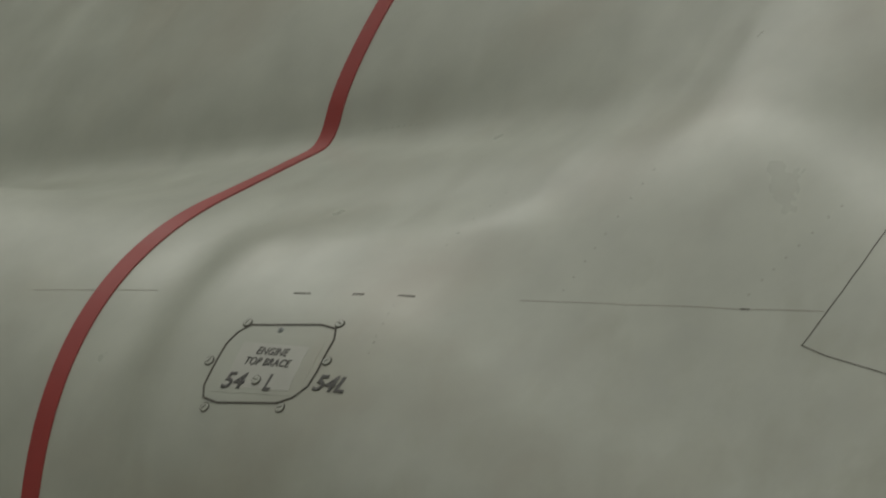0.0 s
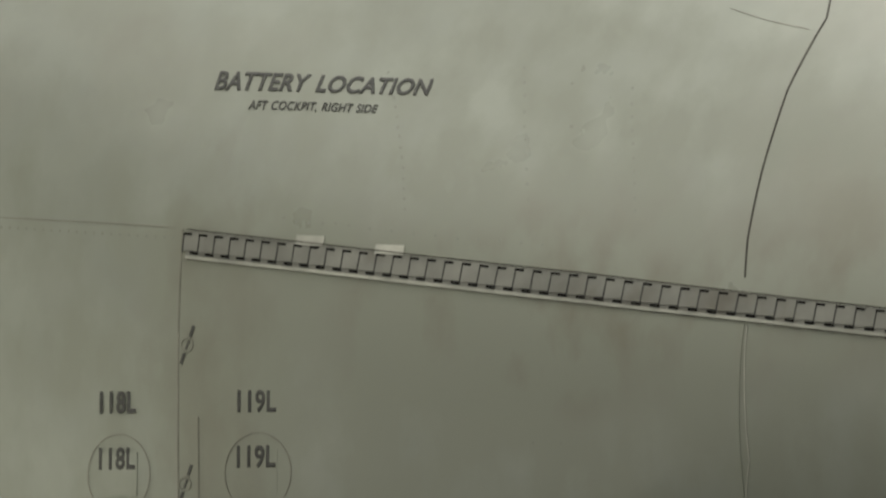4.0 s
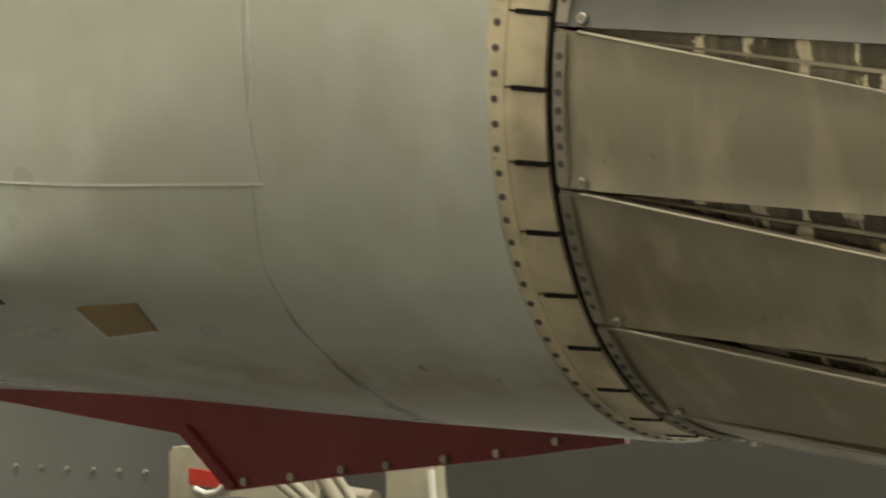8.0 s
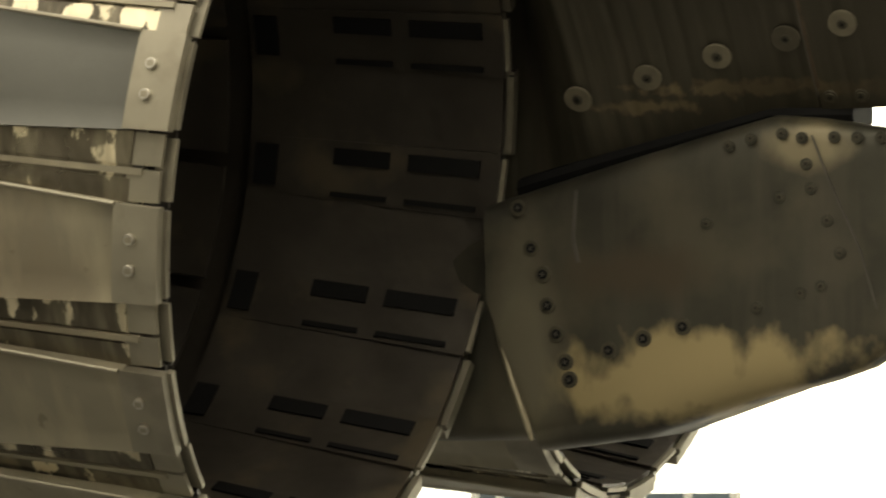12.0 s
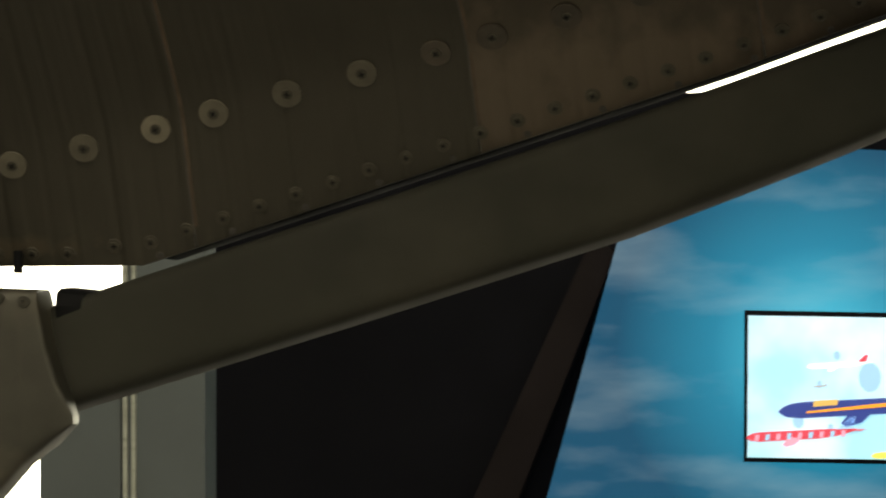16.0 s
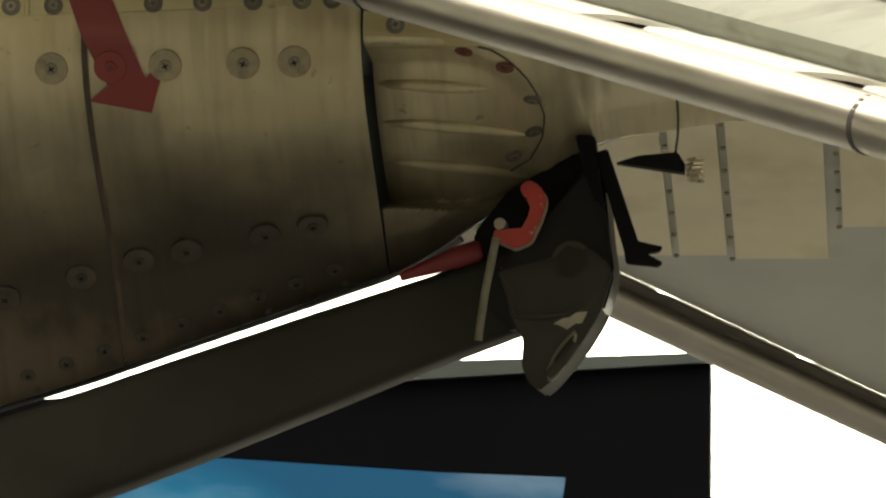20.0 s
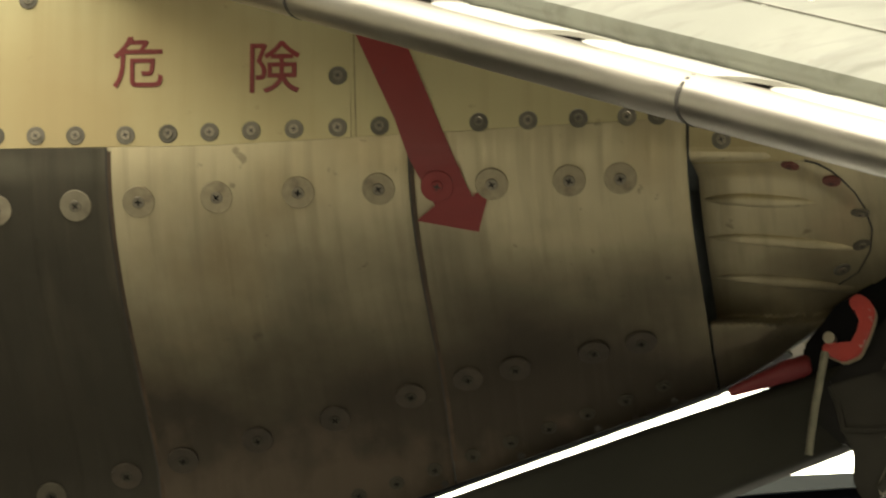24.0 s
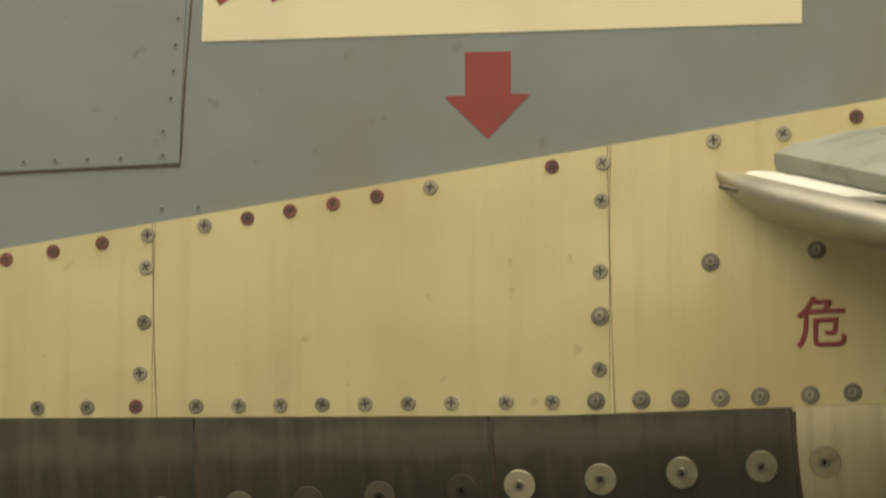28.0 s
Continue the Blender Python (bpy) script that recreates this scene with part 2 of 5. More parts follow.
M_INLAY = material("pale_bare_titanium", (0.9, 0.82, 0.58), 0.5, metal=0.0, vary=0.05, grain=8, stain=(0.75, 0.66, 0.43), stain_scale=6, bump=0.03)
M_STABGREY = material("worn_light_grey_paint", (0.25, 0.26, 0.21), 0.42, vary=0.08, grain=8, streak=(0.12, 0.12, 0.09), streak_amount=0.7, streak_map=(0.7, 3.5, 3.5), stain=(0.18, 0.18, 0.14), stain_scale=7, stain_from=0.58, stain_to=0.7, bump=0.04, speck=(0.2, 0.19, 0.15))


# ---- mesh helpers ----
def link(name, verts, faces, mat, parent=None, label="", smooth=True):
    me = bpy.data.meshes.new(name)
    me.from_pydata([tuple(v) for v in verts], [], faces)
    me.validate()
    me.update()
    bm = bmesh.new()
    bm.from_mesh(me)
    bmesh.ops.recalc_face_normals(bm, faces=bm.faces)
    for f in bm.faces:
        f.smooth = smooth
    bm.to_mesh(me)
    bm.free()
    if smooth:
        me.set_sharp_from_angle(angle=radians(38))
    me.materials.append(mat)
    ob = new(name, me)
    if parent is not None:
        ob.parent = parent
    if label:
        tagged(ob, label)
    return ob


def part(name, bm, mat, parent=None, label="", smooth=True):
    me = bpy.data.meshes.new(name)
    bmesh.ops.recalc_face_normals(bm, faces=bm.faces)
    for f in bm.faces:
        f.smooth = smooth
    bm.to_mesh(me)
    bm.free()
    if smooth:
        me.set_sharp_from_angle(angle=radians(38))
    me.materials.append(mat)
    ob = new(name, me)
    if parent is not None:
        ob.parent = parent
    if label:
        tagged(ob, label)
    return ob


def thing(name, label, category, at=(0, 0, 0), group="", kind=""):
    ob = new(name)
    ob.location = at
    return tagged(ob, label, category, group, kind)


def box(name, lo, hi, mat, parent=None, label="", bevel=0.0, m=None):
    bm = bmesh.new()
    bmesh.ops.create_cube(bm, size=1)
    lo, hi = Vector(lo), Vector(hi)
    for v in bm.verts:
        v.co = Vector([(lo[i] + hi[i]) / 2 + v.co[i] * (hi[i] - lo[i]) for i in range(3)])
    if bevel:
        bmesh.ops.bevel(bm, geom=bm.edges[:], offset=bevel, segments=2, affect="EDGES", clamp_overlap=True)
    if m is not None:
        bm.transform(m)
    return part(name, bm, mat, parent, label)


def slab(name, top, low, mat, parent=None, label="", smooth=True):
    """A closed sheet between two grids of points (rows, columns, 3)."""
    top, low = np.asarray(top, float), np.asarray(low, float)
    r, c = top.shape[:2]
    verts = np.concatenate([top.reshape(-1, 3), low.reshape(-1, 3)])
    n = r * c
    faces = []
    for i in range(r - 1):
        for j in range(c - 1):
            a = i * c + j
            faces.append((a, a + 1, a + c + 1, a + c))
            faces.append((n + a, n + a + c, n + a + c + 1, n + a + 1))
    for i in range(r - 1):
        for j in (0, c - 1):
            a = i * c + j
            faces.append((a, a + c, n + a + c, n + a))
    for j in range(c - 1):
        for i in (0, r - 1):
            a = i * c + j
            faces.append((a, a + 1, n + a + 1, n + a))
    return link(name, verts, faces, mat, parent, label, smooth)


def tube(name, points, radius, mat, parent=None, label="", seg=12, flat=1.0):
    """A closed round bar along points; radius may be a list."""
    pts = [Vector(p) for p in points]
    rad = radius if isinstance(radius, (list, tuple)) else [radius] * len(pts)
    verts, faces = [], []
    side = None
    for i, p in enumerate(pts):
        d = (pts[min(i + 1, len(pts) - 1)] - pts[max(i - 1, 0)]).normalized()
        if side is None:
            side = d.orthogonal().normalized()
        side = (side - d * side.dot(d)).normalized()
        up = d.cross(side)
        for k in range(seg):
            a = 2 * math.pi * k / seg
            verts.append(p + (side * math.cos(a) + up * math.sin(a) * flat) * rad[i])
    for i in range(len(pts) - 1):
        for k in range(seg):
            a, b = i * seg + k, i * seg + (k + 1) % seg
            faces.append((a, b, b + seg, a + seg))
    faces.append(tuple(range(seg)))
    faces.append(tuple(range((len(pts) - 1) * seg, len(pts) * seg)))
    return link(name, verts, faces, mat, parent, label)


def prism(name, outline, y0, y1, mat, parent=None, label="", bevel=0.0):
    """A plate with an outline of (x, z), from y0 to y1."""
    bm = bmesh.new()
    a = [bm.verts.new((x, y0, z)) for x, z in outline]
    b = [bm.verts.new((x, y1, z)) for x, z in outline]
    n = len(a)
    bm.faces.new(a)
    bm.faces.new(b[::-1])
    for i in range(n):
        bm.faces.new((a[i], b[i], b[(i + 1) % n], a[(i + 1) % n]))
    if bevel:
        bmesh.ops.bevel(bm, geom=bm.edges[:], offset=bevel, segments=2, affect="EDGES", clamp_overlap=True)
    return part(name, bm, mat, parent, label)


# ---- the aircraft's outer shape ----
NZ = (0.523, 1.68)             # the engine's axis at the skin's end: offset from YC towards the camera, and height


def step(a, b, x):
    u = np.clip((x - a) / (b - a), 0, 1)
    return u * u * (3 - 2 * u)


def smax(a, b, k):
    h = np.maximum(k - np.abs(a - b), 0) / k
    return np.maximum(a, b) + h * h * k / 4


def engine_bay(x, s, z):
    """Below nought inside the engine bay and the spine above it."""
    side = s - (1.246 - 0.075 * (x + 5.45)) + 0.5 * np.maximum(z - 1.74, 0) ** 2 * step(-5.0, -3.8, x)
    fall = 0.235 - 0.2 * step(1.05, 0.75, s)
    shelf = (z + 0.5 * s - (3.137 - fall * (x + 5.45))) / 1.118
    lift = step(-4.3, -3.6, x)
    under = (1.335 + 0.08 * lift - (0.18 + 0.16 * lift) * (1.16 - s)) - z
    floor_ = smax(under, 1.165 - z, 0.1)
    body = smax(smax(side, shelf, 0.35), floor_, 0.018 + 0.43 * step(-4.1, -3.35, x))
    rise = np.maximum(z - 2.79 + 0.035 * (x + 5.45), 0)
    spine = s - 0.668 + 0.9 * rise * rise / (0.25 + rise)
    spine = np.maximum(np.maximum(spine, z - 3.3), 2.3 - z)
    spine = spine + 0.007 * np.exp(-((z - 2.785) / 0.05) ** 2) * step(-4.2, -5.2, x)
    body = -smax(-body, -spine, 0.04 + 0.14 * step(-5.5, -4.3, x))
    ring = np.hypot(s - NZ[0], z - NZ[1]) - 0.502
    t = np.clip((x + 4.6) / 1.38, 0, 1) ** 1.7
    pad = step(-5.34, -5.23, x) * step(-4.72, -4.88, x) * step(1.95, 2.2, z) * step(2.66, 2.58, z)
    return body * (1 - t) + ring * t - 0.02 * pad


def bay(x, a, off=0.0):
    """Points of the engine bay's skin at the station x and the angle a (degrees up from level), off metres outside it."""
    x, a = np.broadcast_arrays(np.asarray(x, float), np.asarray(a, float))
    c, s = np.cos(np.radians(a)), np.sin(np.radians(a))
    lo, hi = np.zeros(x.shape), np.full(x.shape, 2.2)
    for _ in range(26):
        mid = (lo + hi) / 2
        inside = engine_bay(x, 0.45 + mid * c, 1.7 + mid * s) < 0
        lo, hi = np.where(inside, mid, lo), np.where(inside, hi, mid)
    r = (lo + hi) / 2
    S, Z = 0.45 + r * c, 1.7 + r * s
    if np.any(np.asarray(off) != 0):
        e = 1e-3
        gx = engine_bay(x + e, S, Z) - engine_bay(x - e, S, Z)
        gs = engine_bay(x, S + e, Z) - engine_bay(x, S - e, Z)
        gz = engine_bay(x, S, Z + e) - engine_bay(x, S, Z - e)
        n = np.sqrt(gx * gx + gs * gs + gz * gz) + 1e-12
        x, S, Z = x + off * gx / n, S + off * gs / n, Z + off * gz / n
    return np.stack([x, YC - S, Z], -1)


def keel_z(x):
    """The height of the boom's lower edge."""
    x = np.asarray(x, float)
    line = 1.800 + 0.309 * (x + 1.323) + 0.035 * np.maximum(x + 1.03, 0) + 0.07 * step(-0.66, -0.4, x) - 0.2 * np.maximum(x + 0.4, 0)
    return np.where(x < -1.75, 1.669 - 0.26 * np.maximum(-2.08 - x, 0), line)


def recess(x, z):
    """How far the scalloped hollow behind the last panel sinks in, from nought to one."""
    u = np.clip((x + 0.66) / 0.197, 0, 1.05)
    h = np.sqrt(np.maximum(0, 1 - np.maximum(0, (u - 0.35) / 0.65) ** 2))
    inside = step(0.086 * h + 1e-4, 0.086 * h - 0.016, np.abs(z - 2.176)) * step(-0.661, -0.659, x)
    return inside * np.clip(1 - u, 0, 1) ** 0.8


def boom(x, z, off=0.0):
    """Points of the tail boom's left skin at the station x and the height z, off metres outside it."""
    x, z = np.broadcast_arrays(np.asarray(x, float), np.asarray(z, float))
    w = 0.377 - 0.055 * (x + 1.323) - 0.05 * np.maximum(x + 0.7, 0)
    k = keel_z(x)
    zc = np.minimum(np.maximum(1.92 + 0.214 * (x + 1.323), k + 0.03), 2.23)
    v = np.clip((z - zc) / (2.28 - zc), 0, 1)
    s = 0.1 + (w - 0.1) * np.sin(np.pi / 2 * v) ** 1.2
    s = s - 0.068 * np.clip((zc - z) / np.maximum(zc - k, 0.03), 0, 1.0)
    s = s - 0.1 * np.maximum(z - 2.35, 0) ** 1.5
    clear = NZ[0] - np.sqrt(np.maximum(0.545 ** 2 - (z - 1.64) ** 2, 0))
    clear = np.where(np.abs(z - 1.64) < 0.545, np.maximum(clear, 0.0), 9)
    s = s + (np.minimum(s, clear) - s) * step(-2.33, -2.46, x)
    s = s - 0.09 * recess(x, z)
    return np.stack([x, YC - s - off, z], -1)


jet = thing("fighter_jet", "grey twin-engine jet fighter with bare metal tail, parked indoors", "aircraft", (0, 0, 0))

# ---- hall ----
# Floor, walls and ceiling are unseen, added to enclose and bounce the light.
tagged(box("floor", (-30, -14, -0.1), (24, 34, 0.0), M_FLOOR), "polished grey hall floor", "floor", kind="structure")
for nm, lo, hi in (("wall_north", (-30, 33.8, 0), (24, 34.1, 12)), ("wall_south", (-30, -14.1, 0), (24, -13.8, 12)),
                   ("wall_west", (-30.2, -14, 0), (-29.9, 34, 12)), ("wall_east", (23.9, -14, 0), (24.2, 34, 12))):
    tagged(box(nm, lo, hi, M_WALL), "plain white hall wall", "wall", kind="structure")
tagged(box("ceiling", (-30, -14, 12), (24, 34, 12.2), M_WALL), "plain hall ceiling", "ceiling", kind="structure")
tagged(box("backdrop", (-22, 33.0, 0.02), (14, 33.1, 8.0), M_DAY), "bright daylit glazing behind the exhibits", "window wall", kind="structure")

# ---- engine bay skin ----
xs = np.concatenate([np.linspace(-9.0, -6.2, 12), np.linspace(-6.1, -3.275, 100)])
an = np.concatenate([np.linspace(-88, -43, 40), np.linspace(-42.5, -18, 80), np.linspace(-17, 60, 70), np.linspace(61, 100, 60)])
X, A = np.meshgrid(xs, an, indexing="ij")
X = X + 0.046 * np.sin(np.radians(A)) * step(-3.8, -3.3, X)
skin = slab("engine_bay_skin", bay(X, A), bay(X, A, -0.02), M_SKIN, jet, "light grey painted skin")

# ---- tail boom ----
xs = np.linspace(-4.2, 0.9, 120)
us = np.linspace(0, 1, 90)
X, U = np.meshgrid(xs, us, indexing="ij")
Z = (keel_z(X) + 0.01) * (1 - U) + 3.15 * U
left = boom(X, Z, -0.003 - 0.1 * step(-0.78, -0.72, X) * step(-0.2, -0.3, X) * step(2.3, 2.26, Z))
left[..., 1] = np.where(X > -1.2, np.minimum(left[..., 1], YC - 0.012), left[..., 1])
right = left.copy()
right[..., 1] = 2 * YC - right[..., 1]
slab("tail_boom_skin", left, right, M_SKIN_DARK, jet, "blue-grey painted skin of the tail boom")


# ---- pieces laid on the curved skins ----
def bay_patch(name, x0, x1, a0, a1, mat, parent, off=0.003, depth=0.003, nx=2, na=2, label=""):
    X, A = np.meshgrid(np.linspace(x0, x1, nx), np.linspace(a0, a1, na), indexing="ij")
    return slab(name, bay(X, A, off), bay(X, A, off - depth), mat, parent, label)


def ribbon(name, fn, pts, width, mat, parent, off=0.0009, label="", fine=6):
    """A flat painted line or joint of that width through pts on the skin fn(u, v, off)."""
    P = []
    for (a, b), (c, d) in zip(pts[:-1], pts[1:]):
        for i in range(fine):
            P.append((a + (c - a) * i / fine, b + (d - b) * i / fine))
    P.append(pts[-1])
    U = np.array([p[0] for p in P])
    V = np.array([p[1] for p in P])
    c = fn(U, V, off)
    e = 0.02 if fn is bay else 0.0005
    nrm = np.cross(fn(U + 0.002, V, off) - c, fn(U, V + e, off) - c)
    nrm /= np.linalg.norm(nrm, axis=1)[:, None]
    tan = np.gradient(c, axis=0)
    tan /= np.linalg.norm(tan, axis=1)[:, None]
    sd = np.cross(nrm, tan)
    top = np.stack([c - sd * width / 2, c + sd * width / 2], 1)
    flip = np.where(nrm[:, 1] > 0, -1, 1)[:, None, None]
    low = top - (nrm * 0.001)[:, None, :] * flip
    return slab(name, top, low, mat, parent, label, smooth=False)


def frame_at(fn, u, v, off=0.0):
    """A pose on the skin: x along the skin aft, y up the skin, z outwards."""
    e = 0.05 if fn is bay else 0.001
    p = fn(np.array([u, u + 0.002, u]), np.array([v, v, v + e]), off)
    ax = Vector(p[1] - p[0]).normalized()
    up = Vector(p[2] - p[0])
    up = (up - ax * up.dot(ax)).normalized()
    n = ax.cross(up)
    m = Matrix((ax, up, n)).transposed().to_4x4()
    m.translation = Vector(p[0])
    return m


def stencil(name, text, fn, u, v, width, height, mat, parent, shear=0.0, label="", off=0.0009, tilt=0.0, bold=0.014, gap=1.0):
    """Painted writing centred on the skin's point u, v."""
    cu = bpy.data.curves.new(name, "FONT")
    cu.body, cu.shear, cu.resolution_u, cu.bevel_depth, cu.bevel_resolution = text, shear, 4, bold, 0
    cu.space_word, cu.space_character = gap, 1.04
    tmp = new(name, cu)
    me = bpy.data.meshes.new_from_object(tmp.evaluated_get(bpy.context.evaluated_depsgraph_get()))
    bpy.data.objects.remove(tmp)
    co = np.array([v.co[:] for v in me.vertices])
    lo, hi = co.min(0), co.max(0)
    k = frame_at(fn, u, v)
    e = 1.0 if fn is bay else 0.01
    per = np.linalg.norm(fn(u, v + e / 2) - fn(u, v - e / 2)) / e
    U = ((co[:, 0] - lo[0]) / (hi[0] - lo[0]) - 0.5) * width
    V = ((co[:, 1] - lo[1]) / (hi[1] - lo[1]) - 0.5) * height
    U, V = U * math.cos(tilt) - V * math.sin(tilt), U * math.sin(tilt) + V * math.cos(tilt)
    P = fn(u + U, v + V / per, off + 0.0004 * co[:, 2] / max(bold, 1e-6))
    for vert, q in zip(me.vertices, P):
        vert.co = q
    me.materials.clear()
    me.materials.append(mat)
    ob = new(name, me)
    ob.parent = parent
    if label:
        tagged(ob, label)
    return ob


def fastener_mesh(name, r, mats, washer=0.0, cross=True, proud=0.0018, slot=0.13):
    """A screw head with a recess, on a round plate if washer is given. Materials: head, recess, plate."""
    bm = bmesh.new()

    def disc(rad, z0, z1, mi, seg=18, ch=0.0006):
        rings = [(rad, z0), (rad, z1 - ch), (rad - ch, z1)]
        vs = [[bm.verts.new((q * math.cos(2 * math.pi * i / seg), q * math.sin(2 * math.pi * i / seg), z)) for i in range(seg)] for q, z in rings]
        for a, b in zip(vs[:-1], vs[1:]):
            for i in range(seg):
                bm.faces.new((a[i], a[(i + 1) % seg], b[(i + 1) % seg], b[i])).material_index = mi
        bm.faces.new(vs[-1]).material_index = mi
    z = 0.0
    if washer:
        disc(washer, -0.002, 0.0016, 2, 24)
        z = 0.0016
    disc(r, z - 0.001, z + proud, 0)
    top = z + proud + 0.0003
    for w, h in ((r * 0.6, r * slot),) + (((r * slot, r * 0.6),) if cross else ()):
        q = [bm.verts.new(p) for p in ((-w, -h, top), (w, -h, top), (w, h, top), (-w, h, top))]
        bm.faces.new(q).material_index = 1
    me = bpy.data.meshes.new(name)
    bm.to_mesh(me)
    bm.free()
    for m in mats:
        me.materials.append(m)
    return me


M_RED_SCREW = material("faded_red_paint", (0.17, 0.06, 0.045), 0.5, vary=0.2, grain=90, bump=0.03, per_object=0.2)
ME_SCREW = fastener_mesh("screw", 0.009, (M_SCREW, M_SEAM))
ME_SCREW_RED = fastener_mesh("screw", 0.0085, (M_RED_SCREW, M_SEAM))
M_DIMSCREW = material("dull_screw_steel", (0.17, 0.155, 0.115), 0.5, metal=0.3, vary=0.15, grain=60, bump=0.03, per_object=0.2)
ME_SCREW_RING = fastener_mesh("screw", 0.0055, (M_SCREW, M_SEAM, M_DIMSCREW), washer=0.0108, slot=0.12)
ME_WASHER = fastener_mesh("washer_screw", 0.0068, (M_SCREW, M_BLACK, M_WASHER), washer=0.0185)
ME_SMALL = fastener_mesh("screw", 0.0048, (M_SKIN_DARK, M_SEAM), proud=0.0006, slot=0.14)
ME_EDGE = fastener_mesh("screw", 0.006, (M_STEEL_DARK, M_BLACK, M_STEEL_DARK), washer=0.0092)
ME_SLOT = fastener_mesh("slotted_screw", 0.0066, (M_SKIN, M_SEAM, M_SEAM), washer=0.0078, cross=False, proud=0.0006, slot=0.16)
ME_RIVET = fastener_mesh("rivet", 0.0045, (M_SEAM, M_SEAM), cross=False, proud=0.0012)
M_FLUSH = material("painted_rivet", (0.3, 0.313, 0.265), 0.45, vary=0.1, grain=60, bump=0)
ME_FLUSH = fastener_mesh("flush_rivet", 0.0026, (M_FLUSH, M_FLUSH), cross=False, proud=0.0002)
ME_BOLT = fastener_mesh("bolt", 0.0065, (M_ALU, M_LIP), cross=False, proud=0.005, slot=0.5)


def fasten(mesh, fn, u, v, parent, off=0.0, turn=0.0, name=None):
    ob = new(name or mesh.name.split(".")[0], mesh)
    ob.parent = parent
    ob.matrix_world = frame_at(fn, u, v, off) @ pose(0, 0, 0, 0, 0, turn)
    return ob


# ---- engine bay: panels, writing and joints ----
X, A = np.meshgrid(np.linspace(-5.4720, -5.438, 3), np.linspace(-20, 99, 420), indexing="ij")
slab("red_stripe", bay(X, A, 0.0025), bay(X, A, -0.002), M_RED, jet, "dull red painted warning stripe")

M_PALE = material("faded_grey_paint", (0.4, 0.41, 0.37), 0.45, vary=0.05, grain=20, bump=0.02)
hatch = bay_patch("access_panel", -5.135, -4.974, 41.37, 47.91, M_SKIN, jet, 0.0003, 0.002, 8, 10, "small grey access panel with rounded corners")
rim = [(-5.1454, 45.876), (-5.1363, 47.109), (-5.1195, 47.957), (-4.9988, 48.669), (-4.9712, 48.387), (-4.9625, 47.257), (-4.9613, 43.928), (-4.9654, 42.394), (-4.9841, 41.237), (-5.0084, 40.664), (-5.1157, 40.404), (-5.1435, 40.797), (-5.1507, 41.857), (-5.1454, 45.876)]
ribbon("panel_joint", bay, rim, 0.0026, M_SEAM, hatch, off=0.001)
bay_patch("label_plate", -5.115, -4.996, 41.85, 46.21, M_PALE, hatch, 0.0006, 0.001, 6, 8, "pale label plate")
stencil("stencil", "ENGINE", bay, -5.0547, 45.456, 0.057, 0.0135, M_STENCIL, hatch, 0.2, off=0.0011)
stencil("stencil", "TOP BRACE", bay, -5.0546, 44.397, 0.082, 0.0135, M_STENCIL, hatch, 0.2, off=0.0011)
stencil("stencil", "54", bay, -5.0992, 42.486, 0.042, 0.028, M_STENCIL, hatch, 0.25, off=0.0011, bold=0.03)
stencil("stencil", "L", bay, -5.0361, 42.497, 0.014, 0.028, M_STENCIL, hatch, 0.25, off=0.0011, bold=0.03)
stencil("stencil", "54L", bay, -4.9290, 42.847, 0.056, 0.028, M_STENCIL, jet, 0.25, bold=0.03)
for u, v, t in ((-5.1293, 48.150, 70), (-4.9698, 48.953, -20), (-5.1599, 44.124, 60), (-4.9537, 44.982, 60), (-5.1351, 39.946, 50), (-4.9987, 40.257, 20)):
    fasten(ME_SLOT, bay, u, v, hatch, 0.0, t)
fasten(ME_SLOT, bay, -5.0600, 42.619, hatch, 0.001, 0)
fasten(ME_SMALL, bay, -5.0637, 47.701, hatch, 0.001)
for mark in [[(-5.0883, 51.902), (-5.0591, 52.075)], [(-4.9886, 52.545), (-4.9688, 52.712)], [(-4.9123, 53.097), (-4.8843, 53.242)], [(-4.3855, 57.944), (-4.3716, 58.102)]]:
    ribbon("slot_mark", bay, mark, 0.0024, M_SEAM, jet, off=0.0004)
ribbon("panel_joint", bay, [(-4.7330, 55.492), (-4.5482, 56.488), (-4.3855, 57.944), (-4.2629, 59.433)], 0.0012, M_FAINT, jet, off=0.0003)
ribbon("panel_joint", bay, [(-5.5910, 50.695), (-5.3615, 52.045)], 0.0012, M_FAINT, jet, off=0.0003)
ribbon("panel_joint", bay, [(-4.2111, 83.842), (-4.2344, 68.113), (-4.2407, 64.871), (-4.2511, 61.598), (-4.2642, 58.382), (-4.2725, 56.315), (-4.2761, 55.826), (-4.2360, 55.317), (-4.1735, 54.948), (-4.0760, 54.231)], 0.0013, M_SEAM, jet, off=0.0006)
ribbon("panel_joint", bay, [(-3.6542, 49.221), (-3.7128, 49.670), (-3.7716, 50.638)], 0.0012, M_FAINT, jet, off=0.0004)
ribbon("panel_joint", bay, [(-3.6520, 55.555), (-3.6386, 51.213), (-3.6460, 40.608), (-3.6404, 29.478), (-3.6327, 20.491), (-3.6244, 15.680)], 0.0022, M_SEAM, jet)
rivets = [(u, float(np.interp(u, (-6.237, -6.038, -5.822, -5.637, -5.484, -5.306, -5.141), (78.93, 78.93, 79.05, 79.05, 79.07, 78.90, 78.46)))) for u in np.arange(-5.9200, -5.200, 0.0135)]
for i, (u, v) in enumerate(rivets):
    fasten(ME_FLUSH, bay, u, v, skin, 0.0)
rng = random.Random(4)
